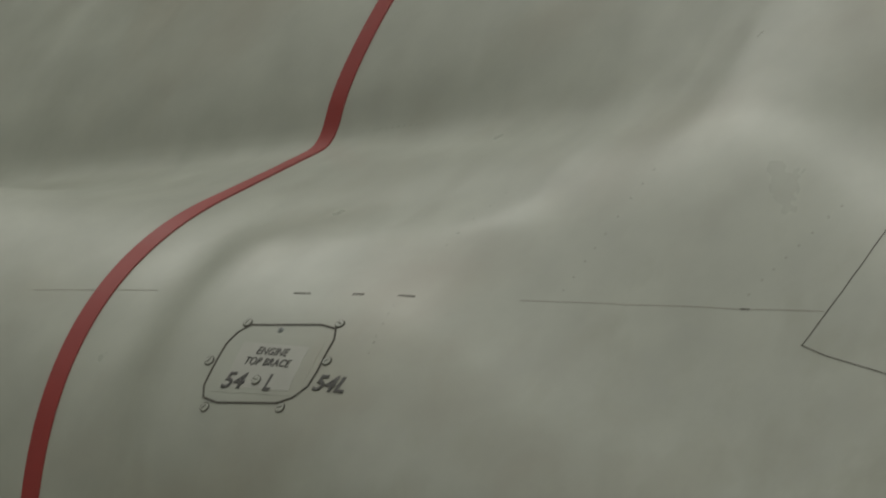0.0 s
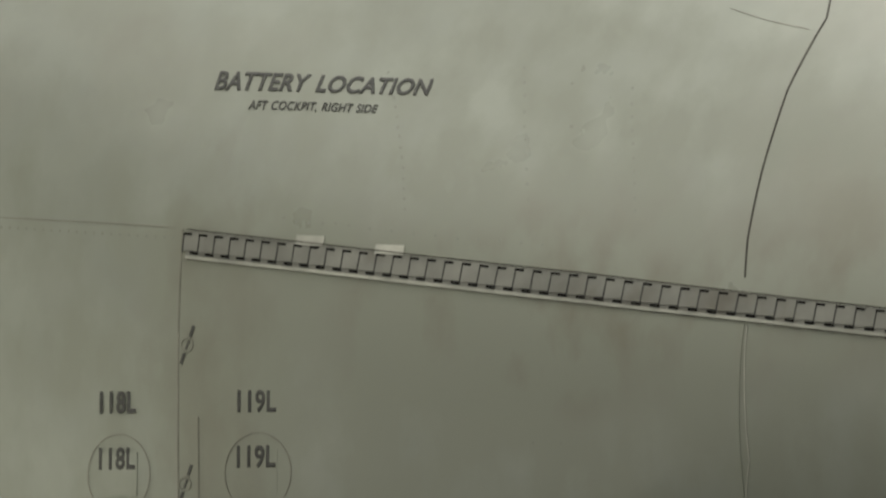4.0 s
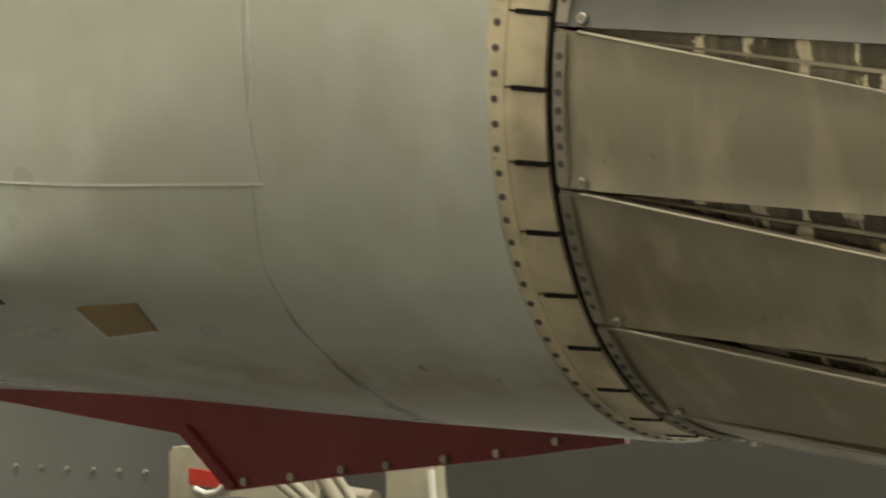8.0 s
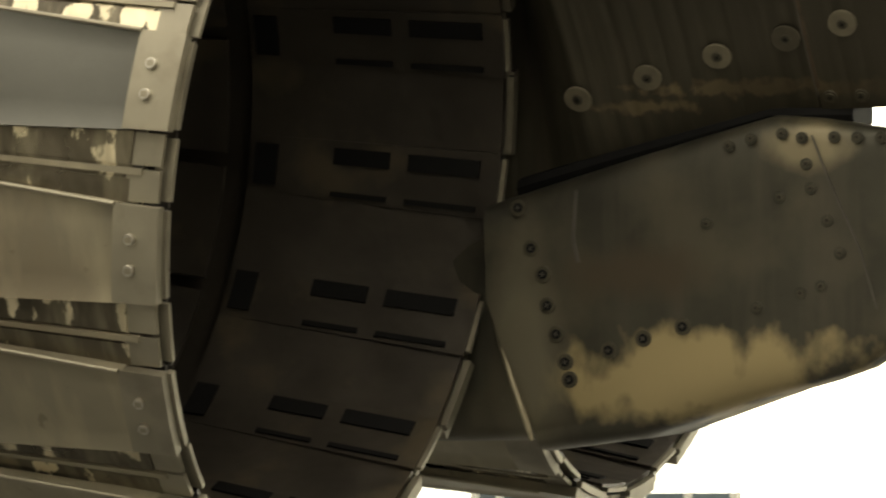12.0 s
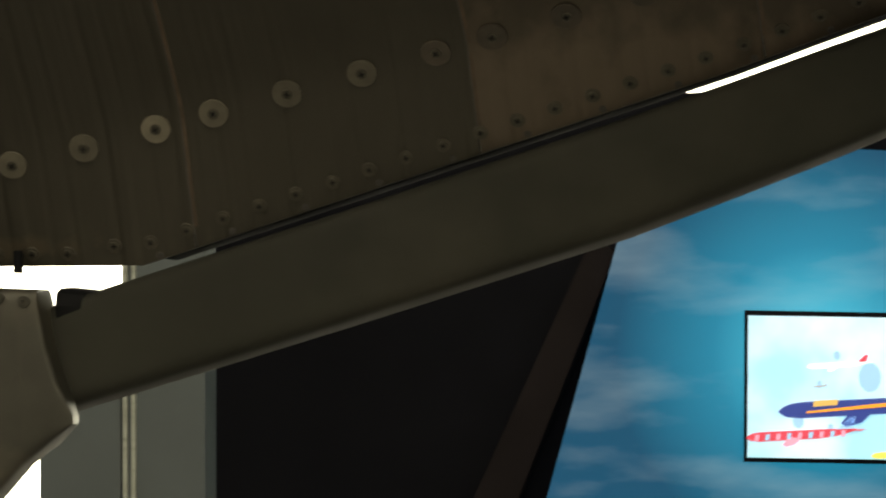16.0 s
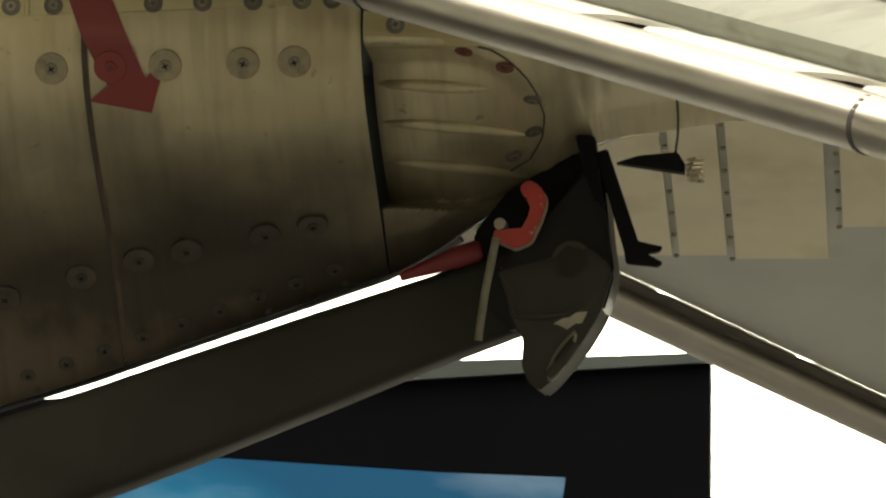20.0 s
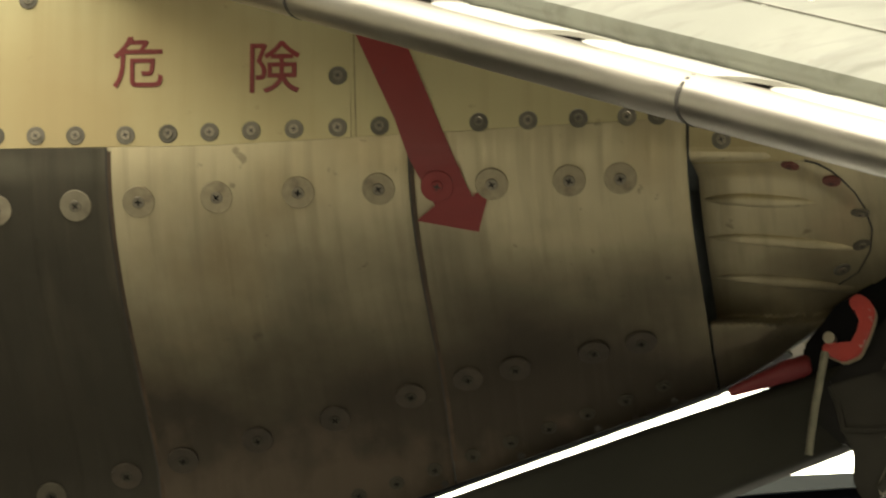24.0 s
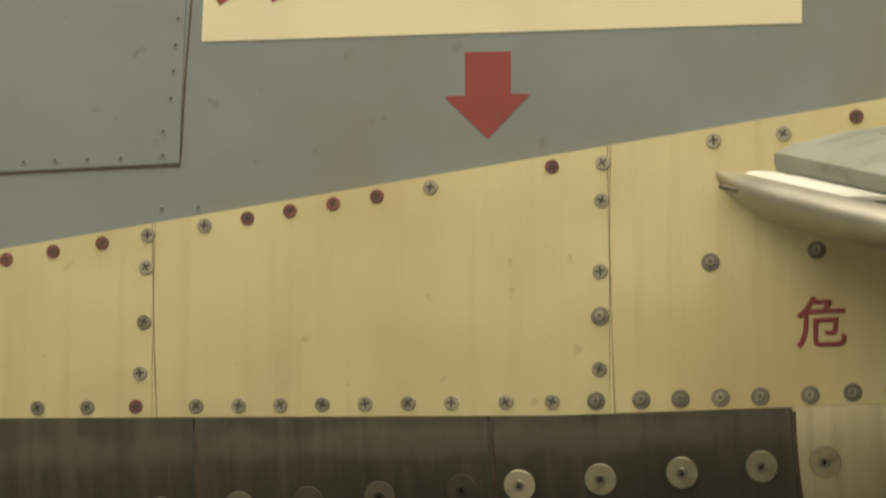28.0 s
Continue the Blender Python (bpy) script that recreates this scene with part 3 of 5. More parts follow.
for row, (ua, va, ub, vb, n) in enumerate(((-4.6714, 57.187, -4.62, 70, 9), (-4.3816, 59.556, -4.3, 70, 8), (-4.9013, 57.372, -4.87, 68, 6), (-4.8929, 46.142, -4.91, 53, 6))):
    for i in range(n):
        fasten(ME_FLUSH, bay, ua + (ub - ua) * i / n, va + (vb - va) * i / n + rng.uniform(-0.3, 0.3), skin, 0.0)

COLUMNS = (((-4.214, 38.05), (-4.177, 32.9), (-4.143, 26.9), (-4.12, 21.2)), ((-4.025, 40.5), (-3.986, 31.6), (-3.945, 22.5)), ((-3.862, 39.0), (-3.825, 30.2), (-3.792, 21.8)), ((-4.30, 20.6), (-4.202, 20.2), (-4.04, 19.4), (-3.886, 18.7)))
for row in COLUMNS:
    for (ua, va), (ub, vb) in zip(row[:-1], row[1:]):
        for i in range(5):
            fasten(ME_FLUSH, bay, ua + (ub - ua) * i / 5, va + (vb - va) * i / 5 + rng.uniform(-0.15, 0.15), skin, 0.0)
stencil("stencil", "BATTERY LOCATION", bay, -4.2964, 35.6, 0.306, 0.0275, M_STENCIL, jet, 0.12, bold=0.03, gap=1.5, tilt=0.105)
stencil("stencil", "AFT COCKPIT, RIGHT SIDE", bay, -4.299, 32.8, 0.183, 0.0155, M_STENCIL, jet, 0.08, bold=0.016, gap=1.3, tilt=0.088)

# the hinged engine door
ribbon("panel_joint", bay, [(-5.1992, 21.379), (-4.7900, 20.160), (-4.4648, 19.302)], 0.0014, M_FAINT, jet, off=0.0003)
for i in range(24):
    fasten(ME_FLUSH, bay, -4.8 + i * 0.0145, 19.3 - 1.1 * i / 24, skin, 0.0)
ribbon("panel_joint", bay, [(-4.4524, 19.170), (-4.4463, -10.046), (-4.4656, -28.643)], 0.0022, M_FAINT, jet)
ribbon("panel_joint", bay, [(-4.4155, 0.0), (-4.4135, -10.0), (-4.43, -28.0)], 0.0016, M_FAINT, jet, off=0.0012)


def door_low(u):
    return np.interp(u, (-4.413, -4.046, -3.626), (-14.43, -15.51, -18.23))


def hinge_top(u):
    return float(np.interp(u, (-4.452, -4.254, -4.051, -3.844, -3.629, -3.438, -3.2), (19.1, 18.08, 16.91, 15.63, 13.83, 12.07, 9.9)))


def hinge_low(u):
    return float(np.interp(u, (-4.447, -4.251, -4.047, -3.837, -3.626, -3.436, -3.2), (16.6, 15.44, 14.1, 12.56, 10.88, 9.13, 7.0)))


DU = np.repeat(np.linspace(-4.4050, -3.6143, 72)[:, None], 48, 1)
DV = door_low(DU) + (np.interp(DU, (-4.4000, -3.600), (14.6, 10.0)) - door_low(DU)) * np.linspace(0, 1, 48)[None]
door = slab("engine_door", bay(DU, DV, 0.0016), bay(DU, DV, -0.002), M_SKIN, jet, "large hinged grey engine door")
M_HINGE = material("worn_hinge_paint", (0.27, 0.27, 0.24), 0.45, vary=0.15, grain=25, stain=(0.17, 0.16, 0.13), stain_scale=8, bump=0.06)
M_SEALANT = material("pale_sealant", (0.5, 0.5, 0.44), 0.5, vary=0.2, grain=30, bump=0.1)
ribbon("sealant_bead", bay, [(u, float(door_low(u))) for u in np.linspace(-4.4060, -3.612, 40)], 0.0028, M_SEALANT, door, off=0.0022)
ribbon("sealant_bead", bay, [(-3.6099, 9.879), (-3.6097, 7.457), (-3.6034, -5.565), (-3.6306, -18.226)], 0.0014, M_SEALANT, door, off=0.0016)
ribbon("panel_joint", bay, [(-3.6276, -18.430), (-3.652, -29.449), (-3.654, -40.0), (-3.655, -52.0), (-3.668, -72.0)], 0.0012, M_FAINT, jet, off=0.0006)
for ends in (((-3.657, -36.0), (-3.659, -41.2)), ((-3.659, -48.5), (-3.664, -56.0)), ((-3.67, -63.0), (-3.672, -71.0))):
    ribbon("joint_ridge", bay, ends, 0.005, M_SKIN, jet, off=0.003)
HU = np.linspace(-4.4440, -3.300, 24)
ribbon("sealant_bead", bay, [(u, hinge_low(u) - 0.15) for u in HU], 0.004, M_SEALANT, jet, off=0.003, fine=2)
ribbon("panel_joint", bay, [(u, hinge_top(u) + 0.1) for u in HU], 0.0012, M_SEAM, jet, off=0.003, fine=2)
HX, HK = np.meshgrid(HU, np.linspace(0, 1, 5), indexing="ij")
HV = np.vectorize(hinge_low)(HX) * (1 - HK) + np.vectorize(hinge_top)(HX) * HK
hinge = slab("piano_hinge", bay(HX, HV, 0.002), bay(HX, HV, 0.0), M_HINGE, jet, "long grey piano hinge with interlocking knuckles")
for i in range(46):
    u0 = -4.4475 + 0.02417 * i + 0.0000462 * i * i
    wide = 0.02417 + 0.0000924 * i
    ub, t0, b0 = u0 - 0.0012, hinge_top(u0) - 0.35, hinge_low(u0) + 0.3
    kn = [[(u0 + 0.001 + (wide - 0.002) * f + (ub - u0) * (1 - g), b0 + 0.15 + (t0 - b0 - 0.3) * g) for g in (0, 0.5, 1)] for f in (0, 1)]
    KU, KV = np.array([[q[0] for q in row] for row in kn]), np.array([[q[1] for q in row] for row in kn])
    slab("knuckle", bay(KU, KV, 0.0034), bay(KU, KV, -0.0006), M_HINGE, hinge)
    ribbon("knuckle_gap", bay, [(u0, t0), (ub, b0)], 0.0016, M_STENCIL, hinge, off=0.004)
    ribbon("knuckle_gap", bay, [(u0 - 0.0008, t0), (u0 + 0.0118, hinge_top(u0 + 0.0118) - 0.35)], 0.0026, M_BLACK, hinge, off=0.004)
    if i:
        ribbon("knuckle_gap", bay, [(ub - 0.0118, hinge_low(ub - 0.0118) + 0.3), (ub + 0.0008, b0)], 0.003, M_BLACK, hinge, off=0.004)
for u in (-4.275, -4.155):
    v = hinge_top(u)
    bay_patch("sealant_patch", u, u + 0.042, v - 0.3, v + 0.75, M_SEALANT, jet, 0.0026, 0.001, 3, 3)


def latch(v):
    """A flush fastener between two dashes of a slanted index line."""
    for s in (-1, 1):
        ribbon("index_mark", bay, [(-4.435 + s * 0.004, v + s * 0.85), (-4.435 + s * 0.0095, v + s * 1.95)], 0.0042, M_STENCIL, jet, off=0.0015)
    ring_ = [(-4.435 + 0.0095 * math.cos(a * math.pi / 6), v + 0.75 * math.sin(a * math.pi / 6)) for a in range(13)]
    ribbon("latch_ring", bay, ring_, 0.0008, M_FAINT, jet, fine=2, off=0.0015)
    ribbon("latch_slot", bay, [(-4.4375, v - 0.45), (-4.4325, v + 0.45)], 0.003, M_STENCIL, jet)


for v in (7.5, -6.9, -20.3):
    latch(v)
for u, word in ((-4.544, "118L"), (-4.319, "119L")):
    ring_ = [(u + 0.052 * math.cos(a * math.pi / 24), -5.85 + 4.15 * math.sin(a * math.pi / 24)) for a in range(49)]
    cover = bay_patch("round_cover", u - 0.03, u + 0.03, -8.0, -3.6, M_SKIN, jet, 0.002, 0.002, 14, 14, "flush round inspection cover")
    ribbon("cover_joint", bay, ring_, 0.001, M_FAINT, cover, fine=2, off=0.0028)
    stencil("stencil", word, bay, u - 0.003, 1.6, 0.061, 0.0295, M_STENCIL, jet, 0.0, off=0.002, bold=0.03)
    stencil("stencil", word, bay, u - 0.003, -4.2, 0.061, 0.0295, M_STENCIL, cover, 0.0, off=0.0024, bold=0.03)
    fasten(ME_FLUSH, bay, u + 0.002, -6.0, cover, 0.0014)
for i in range(14):
    ring_ = [(-3.594 + i * 0.0255 + 0.0042 * math.cos(a * math.pi / 4), 10.2 - 0.22 * i + 0.33 * math.sin(a * math.pi / 4)) for a in range(9)]
    ribbon("rivet_ring", bay, ring_, 0.0007, M_FAINT, skin, fine=1, off=0.0006)
for i in range(9):
    ribbon("vent_slot", bay, [(-4.712 + i * 0.0262, -26.6 - 0.15 * i), (-4.698 + i * 0.0262, -26.68 - 0.15 * i)], 0.006, M_BLACK, jet, off=0.003)
ribbon("vent_slot", bay, [(-4.5028, -28.648), (-4.4722, -29.212)], 0.008, M_BLACK, jet, off=0.003)
ribbon("panel_joint", bay, [(-4.4296, -31.897), (-4.4176, -33.835), (-4.3933, -37.423)], 0.002, M_SEAM, jet)
X, A = np.meshgrid(np.linspace(0, 1, 5), np.linspace(0, 1, 5), indexing="ij")
AU = -3.9359 + 0.0854 * X + -0.0124 * A + -0.0049 * A * X
AV = -33.02 + -0.05 * X + -7.17 * A + 1.00 * A * X
slab("amber_window", bay(AU, AV, 0.003), bay(AU, AV, 0.0), M_AMBER, jet, "amber diamond-shaped film patch")
ribbon("amber_edge", bay, [(-3.9386, -32.945), (-3.9501, -40.285), (-3.8669, -39.341)], 0.003, M_SEALANT, jet, off=0.0045)
bay_patch("latch_plate", -4.062, -4.018, -30.6, -29.5, M_SEAM, jet, 0.002, 0.002, 3, 3)
for u, v in ((-4.1380, -29.742), (-4.1049, -30.384), (-3.9056, -3.186), (-3.8655, -3.267), (-3.6952, -11.396)):
    fasten(ME_FLUSH, bay, u, v, skin, 0.0015)

# ---- exhaust nozzles ----
DROOP = 0.092


def round_point(x, r, a, cz, ny=YC - NZ[0]):
    """A point round the drooping engine axis; a in radians up from level, on the camera's side at nought."""
    lean = DROOP + 0.05 * min(1, max(0, (x + 3.2) / 0.75))
    return (x + lean * r * math.sin(a), ny - r * math.cos(a), cz + r * math.sin(a))


def axis_z(x):
    return 1.686 - DROOP * (x + 3.2) - 0.02 * min(1, max(0, (x + 3.2) / 0.75))


def cone_slab(name, x0, x1, r0, r1, w0, w1, mid, mat, parent, thick=0.004, nx=7, na=5, flange=0.0, label="", bulge=0.0, ny=YC - NZ[0], swing=0.0):
    top, low = [], []
    for i in range(nx):
        f = i / (nx - 1)
        w = w0 + (w1 - w0) * f
        r = r0 + (r1 - r0) * f + bulge * math.sin(math.pi * f)
        x = x0 + (x1 - x0) * f
        row, under = [], []
        for j in range(na):
            up = flange if j in (0, na - 1) else 0.0
            u = j / (na - 1) - 0.5
            flat = r * (1 / math.cos(w * 0.25) - 1) * (1 - (2 * u) ** 2)
            row.append(round_point(x, r + up - flat * 0.6, mid + swing * f + w * u, axis_z(x), ny))
            under.append(round_point(x, r - thick - flat * 0.6, mid + swing * f + w * u, axis_z(x), ny))
        top.append(row)
        low.append(under)
    return slab(name, top, low, mat, parent, label)


def stud(mesh, x, r, a, parent, ny=YC - NZ[0]):
    b = new(mesh.name.split(".")[0], mesh)
    b.parent = parent
    n = Vector((0, -math.cos(a), math.sin(a)))
    b.matrix_world = Matrix.Translation(Vector(round_point(x, r, a, axis_z(x), ny))) @ n.to_track_quat("Z", "Y").to_matrix().to_4x4()
    return b


XR, XE, N = -3.19, -2.457, 16
PITCH = 2 * math.pi / N


def engine_nozzle(ny, near):
    nozzle = new("exhaust_nozzle")
    nozzle.parent = jet
    tagged(nozzle, "open exhaust nozzle of overlapping heat-stained steel petals")
    if not near:
        nozzle.location = (-0.02, 0, 0.035)
    for k in range(N):
        mid = radians(-9.9) + PITCH * k
        fold = (mid + math.pi) % (2 * math.pi) - math.pi
        if not near and not -2.6 < fold < 1.2:
            continue

        def sheet(nm, *a, **kw):
            return cone_slab(nm, *a, ny=ny, **kw)
        sheet("petal", XR, XE - 0.05, 0.488, 0.486, PITCH * 0.985, radians(13.2), mid, M_PETAL_TOP if radians(25) > fold > radians(8) or fold > radians(30) else M_PETAL, nozzle, 0.008, 9, 9, 0.005, bulge=0.004)
        edge = [XR + 0.03 + (XE - 0.055 - XR - 0.03) * i / 8 for i in range(9)]
        tube("petal_edge", [round_point(x, 0.4925, mid + PITCH * 0.485 + (radians(6.4) - PITCH * 0.485) * i / 8, axis_z(x), ny) for i, x in enumerate(edge)], 0.0028, M_LIP, nozzle, "", 8)
        sheet("lip_bracket", XE - 0.056, XE, 0.492, 0.493, radians(13.0), radians(12.7), mid, M_BRACKET, nozzle, 0.014, 4, 5)
        sheet("seal_flap", XR + 0.02, XE - 0.03, 0.474, 0.477, radians(1.2), radians(12.0), mid + PITCH / 2, M_SEAL, nozzle, 0.006, 9, 5, label="burnt seal flap with painted reflections")
        sheet("seal_rib", XR + 0.08, XE - 0.03, 0.4785, 0.4825, radians(0.25), radians(0.9), mid + PITCH / 2 - radians(0.6), M_PETAL, nozzle, 0.006, 6, 3)
        sheet("seal_plate", XR + 0.12, XE - 0.045, 0.477, 0.4815, radians(0.5), radians(5.2), mid + PITCH / 2 + radians(0.3), M_SEAL, nozzle, 0.005, 9, 5, swing=radians(2.6))
        sheet("seal_plate", XR + 0.12, XE - 0.045, 0.476, 0.4795, radians(0.5), radians(4.0), mid + PITCH / 2 - radians(1.2), M_SEAL, nozzle, 0.005, 9, 5, swing=radians(-2.4))
        for s in (-1, 1):
            sheet("seal_tip", XE - 0.05, XE - 0.008, 0.479, 0.480, radians(4.4), radians(4.2), mid + PITCH / 2 + s * radians(2.4), M_BRACKET, nozzle, 0.006, 3, 3)
        sheet("front_bead", XR, XR + 0.016, 0.496, 0.496, PITCH * 0.94, PITCH * 0.94, mid, M_BRACKET, nozzle, 0.006, 3, 7)
        if near and -2.0 < fold < 2.0:
            for d in (-1, 1):
                stud(ME_BOLT, XE - 0.033, 0.4925, mid + d * radians(2.0), nozzle, ny)
            stud(ME_BOLT, XR + 0.036, 0.494, mid - PITCH * 0.43, nozzle, ny)
            for i in range(7):
                stud(ME_RIVET, XR + 0.008, 0.4955, mid + PITCH * 0.11 * (i - 3), nozzle, ny)
        # the inner flaps with their slots
        gap_mid = mid + PITCH / 2
        sheet("inner_flap", XE - 0.008, XE - 0.34, 0.470, 0.434, radians(12.6), radians(13.5), mid, M_INNER, nozzle, 0.006, 4, 5)
        sheet("inner_flap", XE - 0.37, XE - 0.8, 0.425, 0.37, radians(20), radians(21), mid, M_INNER, nozzle, 0.006, 3, 5)
        sheet("inner_seal", XE - 0.004, XE - 0.34, 0.462, 0.432, radians(10.5), radians(9.5), gap_mid, M_INNER, nozzle, 0.004, 4, 3)
        for x0, x1 in ((-0.03, -0.125), (-0.15, -0.225)):
            r0, r1 = 0.4575 + x0 * 0.09, 0.4575 + x1 * 0.09
            sheet("inner_slot", XE + x0, XE + x1, r0, r1, radians(2.8), radians(2.8), gap_mid - radians(2.4), M_BLACK, nozzle, 0.003, 2, 3)
            sheet("inner_slot", XE + x0, XE + x1, r0, r1, radians(0.9), radians(0.9), gap_mid + radians(4.0), M_BLACK, nozzle, 0.003, 2, 3)
        sheet("inner_slot", XE - 0.30, XE - 0.33, 0.428, 0.426, radians(7), radians(7), gap_mid, M_BLACK, nozzle, 0.003, 2, 3)
        sheet("rim_edge", XE + 0.002, XE - 0.022, 0.4685, 0.467, radians(8.5), radians(8.5), gap_mid, M_BRACKET, nozzle, 0.006, 2, 3)
        sheet("rim_clip", XE + 0.004, XE - 0.004, 0.478, 0.478, radians(11.8), radians(11.8), mid, M_BRACKET, nozzle, 0.009, 2, 4)
    stations = ((XE - 0.03, 0.474), (-2.8, 0.455), (-3.3, 0.41), (-4.0, 0.38))
    liner = [[round_point(x, r, 2 * math.pi * i / 48, axis_z(x), ny) for i in range(49)] for x, r in stations]
    outer = [[round_point(x, r + 0.004, 2 * math.pi * i / 48, axis_z(x), ny) for i in range(49)] for x, r in stations]
    slab("tailpipe_liner", liner, outer, M_INNER, nozzle)
    # Black disc closes the pipe; its colour stands for the unlit depth.
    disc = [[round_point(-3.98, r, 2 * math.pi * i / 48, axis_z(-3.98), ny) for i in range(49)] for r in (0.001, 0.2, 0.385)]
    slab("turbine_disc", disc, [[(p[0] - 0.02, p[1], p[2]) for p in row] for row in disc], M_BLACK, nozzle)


engine_nozzle(YC - NZ[0], True)
engine_nozzle(YC + NZ[0], False)
stations = ((-3.30, 0.488), (-3.215, 0.489), (-3.19, 0.49), (-3.17, 0.484))
gap_a = [[round_point(x, r, 2 * math.pi * i / 72, axis_z(x)) for i in range(73)] for x, r in stations]
gap_b = [[round_point(x, 0.44, 2 * math.pi * i / 72, axis_z(x)) for i in range(73)] for x, r in stations]
slab("rubber_seal", gap_a, gap_b, M_BLACK, jet, "black seal between skin and nozzle")

# ---- slotted metal band at the skin's end ----
band = new("end_band")
band.parent = jet
tagged(band, "worn brass-coloured metal band with slots and rivets")
STEP = 360 / 35
for i in range(35):
    a0 = -7.3 - STEP * (i - 17)
    if not -100 < a0 < 100:
        continue
    cone_slab("band_segment", -3.254, -3.2, 0.502, 0.498, radians(STEP - 0.35), radians(STEP - 0.35), radians(a0 - STEP / 2), M_BAND, band, 0.006, 3, 5)
    cone_slab("band_slot", -3.243, -3.199, 0.503, 0.499, radians(0.75), radians(0.75), radians(a0), M_BLACK, band, 0.004, 2, 2)
    cone_slab("rivet_strip", -3.279, -3.253, 0.5055, 0.504, radians(STEP), radians(STEP), radians(a0 - STEP / 2), M_BAND, band, 0.005, 2, 4)
    for j in range(3):
        stud(ME_RIVET, -3.266, 0.505, radians(a0 - STEP * (j + 0.5) / 3), band)

# ---- tail boom: panels, screws and writing ----
def strip_top(x):
    return 2.506 + 0.1224 * (np.asarray(x) + 2.285)


def strip_low(x):
    x = np.asarray(x)
    return np.where(x < -1.6, 2.281 + 0.03 * np.maximum(-1.6 - x, 0), 2.281 + 0.045 * np.maximum(x + 1.2, 0))


def ripple(x):
    """Shallow pressed grooves, one every 27 mm, uneven from one to the next."""
    k = np.floor(x / 0.0275)
    f = x / 0.0275 - k - 0.5
    return -(0.0011 + 0.0007 * np.sin(k * 2.4)) * np.exp(-(f / 0.17) ** 2)


def boom_patch(name, x0, x1, lo, hi, mat, parent, off=0.003, depth=0.004, nx=12, nz=10, label="", grooves=False):
    """A sheet on the boom between two heights, given as numbers or functions of x."""
    xs = np.linspace(x0, x1, nx)
    a = lo(xs) if callable(lo) else np.full(nx, lo)
    b = hi(xs) if callable(hi) else np.full(nx, hi)
    X = np.repeat(xs[:, None], nz, 1)
    Z = a[:, None] + (b - a)[:, None] * np.linspace(0, 1, nz)[None]
    up = off + ripple(X) * step(0.0, 0.03, b[:, None] - Z) if grooves else off
    return slab(name, boom(X, Z, up), boom(X, Z, off - depth), mat, parent, label)


def joint(pts, width=0.0025, mat=None, parent=None, off=0.0045):
    return ribbon("panel_joint", boom, pts, width, mat or M_SEAM, parent or jet, off=off)


M_BROWN = material("brown_joint_line", (0.075, 0.05, 0.028), 0.6, vary=0.3, grain=40, bump=0)
M_STRIPLINE = material("strip_joint_line", (0.27, 0.22, 0.12), 0.6, vary=0.3, grain=40, bump=0)
JOINTS = (-2.9, -2.088, -1.535, -1.042, 0.75)
strips = []
for a, b in zip(JOINTS[:-1], JOINTS[1:]):
    strips.append(boom_patch("titanium_strip", a + 0.0003, b - 0.0003, strip_low, strip_top, M_TITAN, jet, 0.004, 0.005, 16, 8, "pale gold bare titanium strip"))
for x in JOINTS[1:-1]:
    joint([(x + 0.006, float(strip_low(x)) + 0.001), (x - 0.004, float(strip_top(x)))], 0.0015, M_STRIPLINE, off=0.0045)


def strip_of(x):
    return strips[0 if x < -2.088 else 1 if x < -1.535 else 2 if x < -1.042 else 3]


bottom = [-2.43, -2.36, -2.295, -2.23, -2.168, -2.108, -2.033, -1.981, -1.93, -1.879, -1.827, -1.775, -1.723, -1.658, -1.603, -1.551,
          -1.498, -1.452, -1.405, -1.359, -1.301, -1.252, -1.204, -1.156, -1.107, -1.057, -1.009, -0.896, -0.84, -0.783, -0.728, -0.694, -0.642]
for i, x in enumerate(bottom):
    z = float(np.interp(x, (-2.23, -1.55, -1.3, -0.9, -0.64), (2.312, 2.296, 2.294, 2.303, 2.309)))
    fasten(ME_SCREW_RED if i == 5 else (ME_SCREW if x < -1.6 else ME_SCREW_RING), boom, x, z, strip_of(x), 0.004, 37 * i)
tops = [-2.40, -2.34, -2.274, -2.215, -2.154, -2.027, -1.974, -1.922, -1.869, -1.816, -1.751, -1.605, -1.413, -1.331, -1.246, -1.16]
for i, x in enumerate(tops):
    red = (0.0 > x > -2.5) and i not in (5, 10, 12, 13)
    z = float(strip_top(x)) - (0.014 if x < -1.5 else 0.016 if i != 13 else 0.022)
    fasten(ME_SCREW_RED if red else ME_SCREW, boom, x, z, strip_of(x), 0.004, 53 * i)
for i, (x, z) in enumerate(((-2.097, 2.515), (-2.098, 2.476), (-2.099, 2.410), (-2.103, 2.349), (-1.544, 2.577), (-1.545, 2.532), (-1.546, 2.448), (-1.546, 2.395),
                            (-1.547, 2.333), (-1.416, 2.453), (-1.292, 2.462), (-1.057, 2.359))):
    fasten(ME_SCREW_RING if i in (7, 9, 10, 11) else ME_SCREW, boom, x, z, strip_of(x), 0.004, 31 * i)

# grey panel, sign and arrow above the strip
upper = boom_patch("grey_panel", -2.75, -2.063, 2.603, 3.05, M_SKIN_DARK, jet, -0.0012, 0.004, 10, 10, "raised blue-grey access panel with cross-head screws")
joint([(-2.75, 2.601), (-2.062, 2.6), (-2.06, 2.7), (-2.052, 2.9)], 0.0022, M_BROWN, off=-0.002)
for x, z in ((-2.071, 2.782), (-2.073, 2.749), (-2.074, 2.717), (-2.076, 2.683), (-2.084, 2.642), (-2.084, 2.613), (-2.136, 2.612), (-2.178, 2.612),
             (-2.219, 2.613), (-2.259, 2.613)):
    fasten(ME_SMALL, boom, x, z, upper, -0.0012, 20)
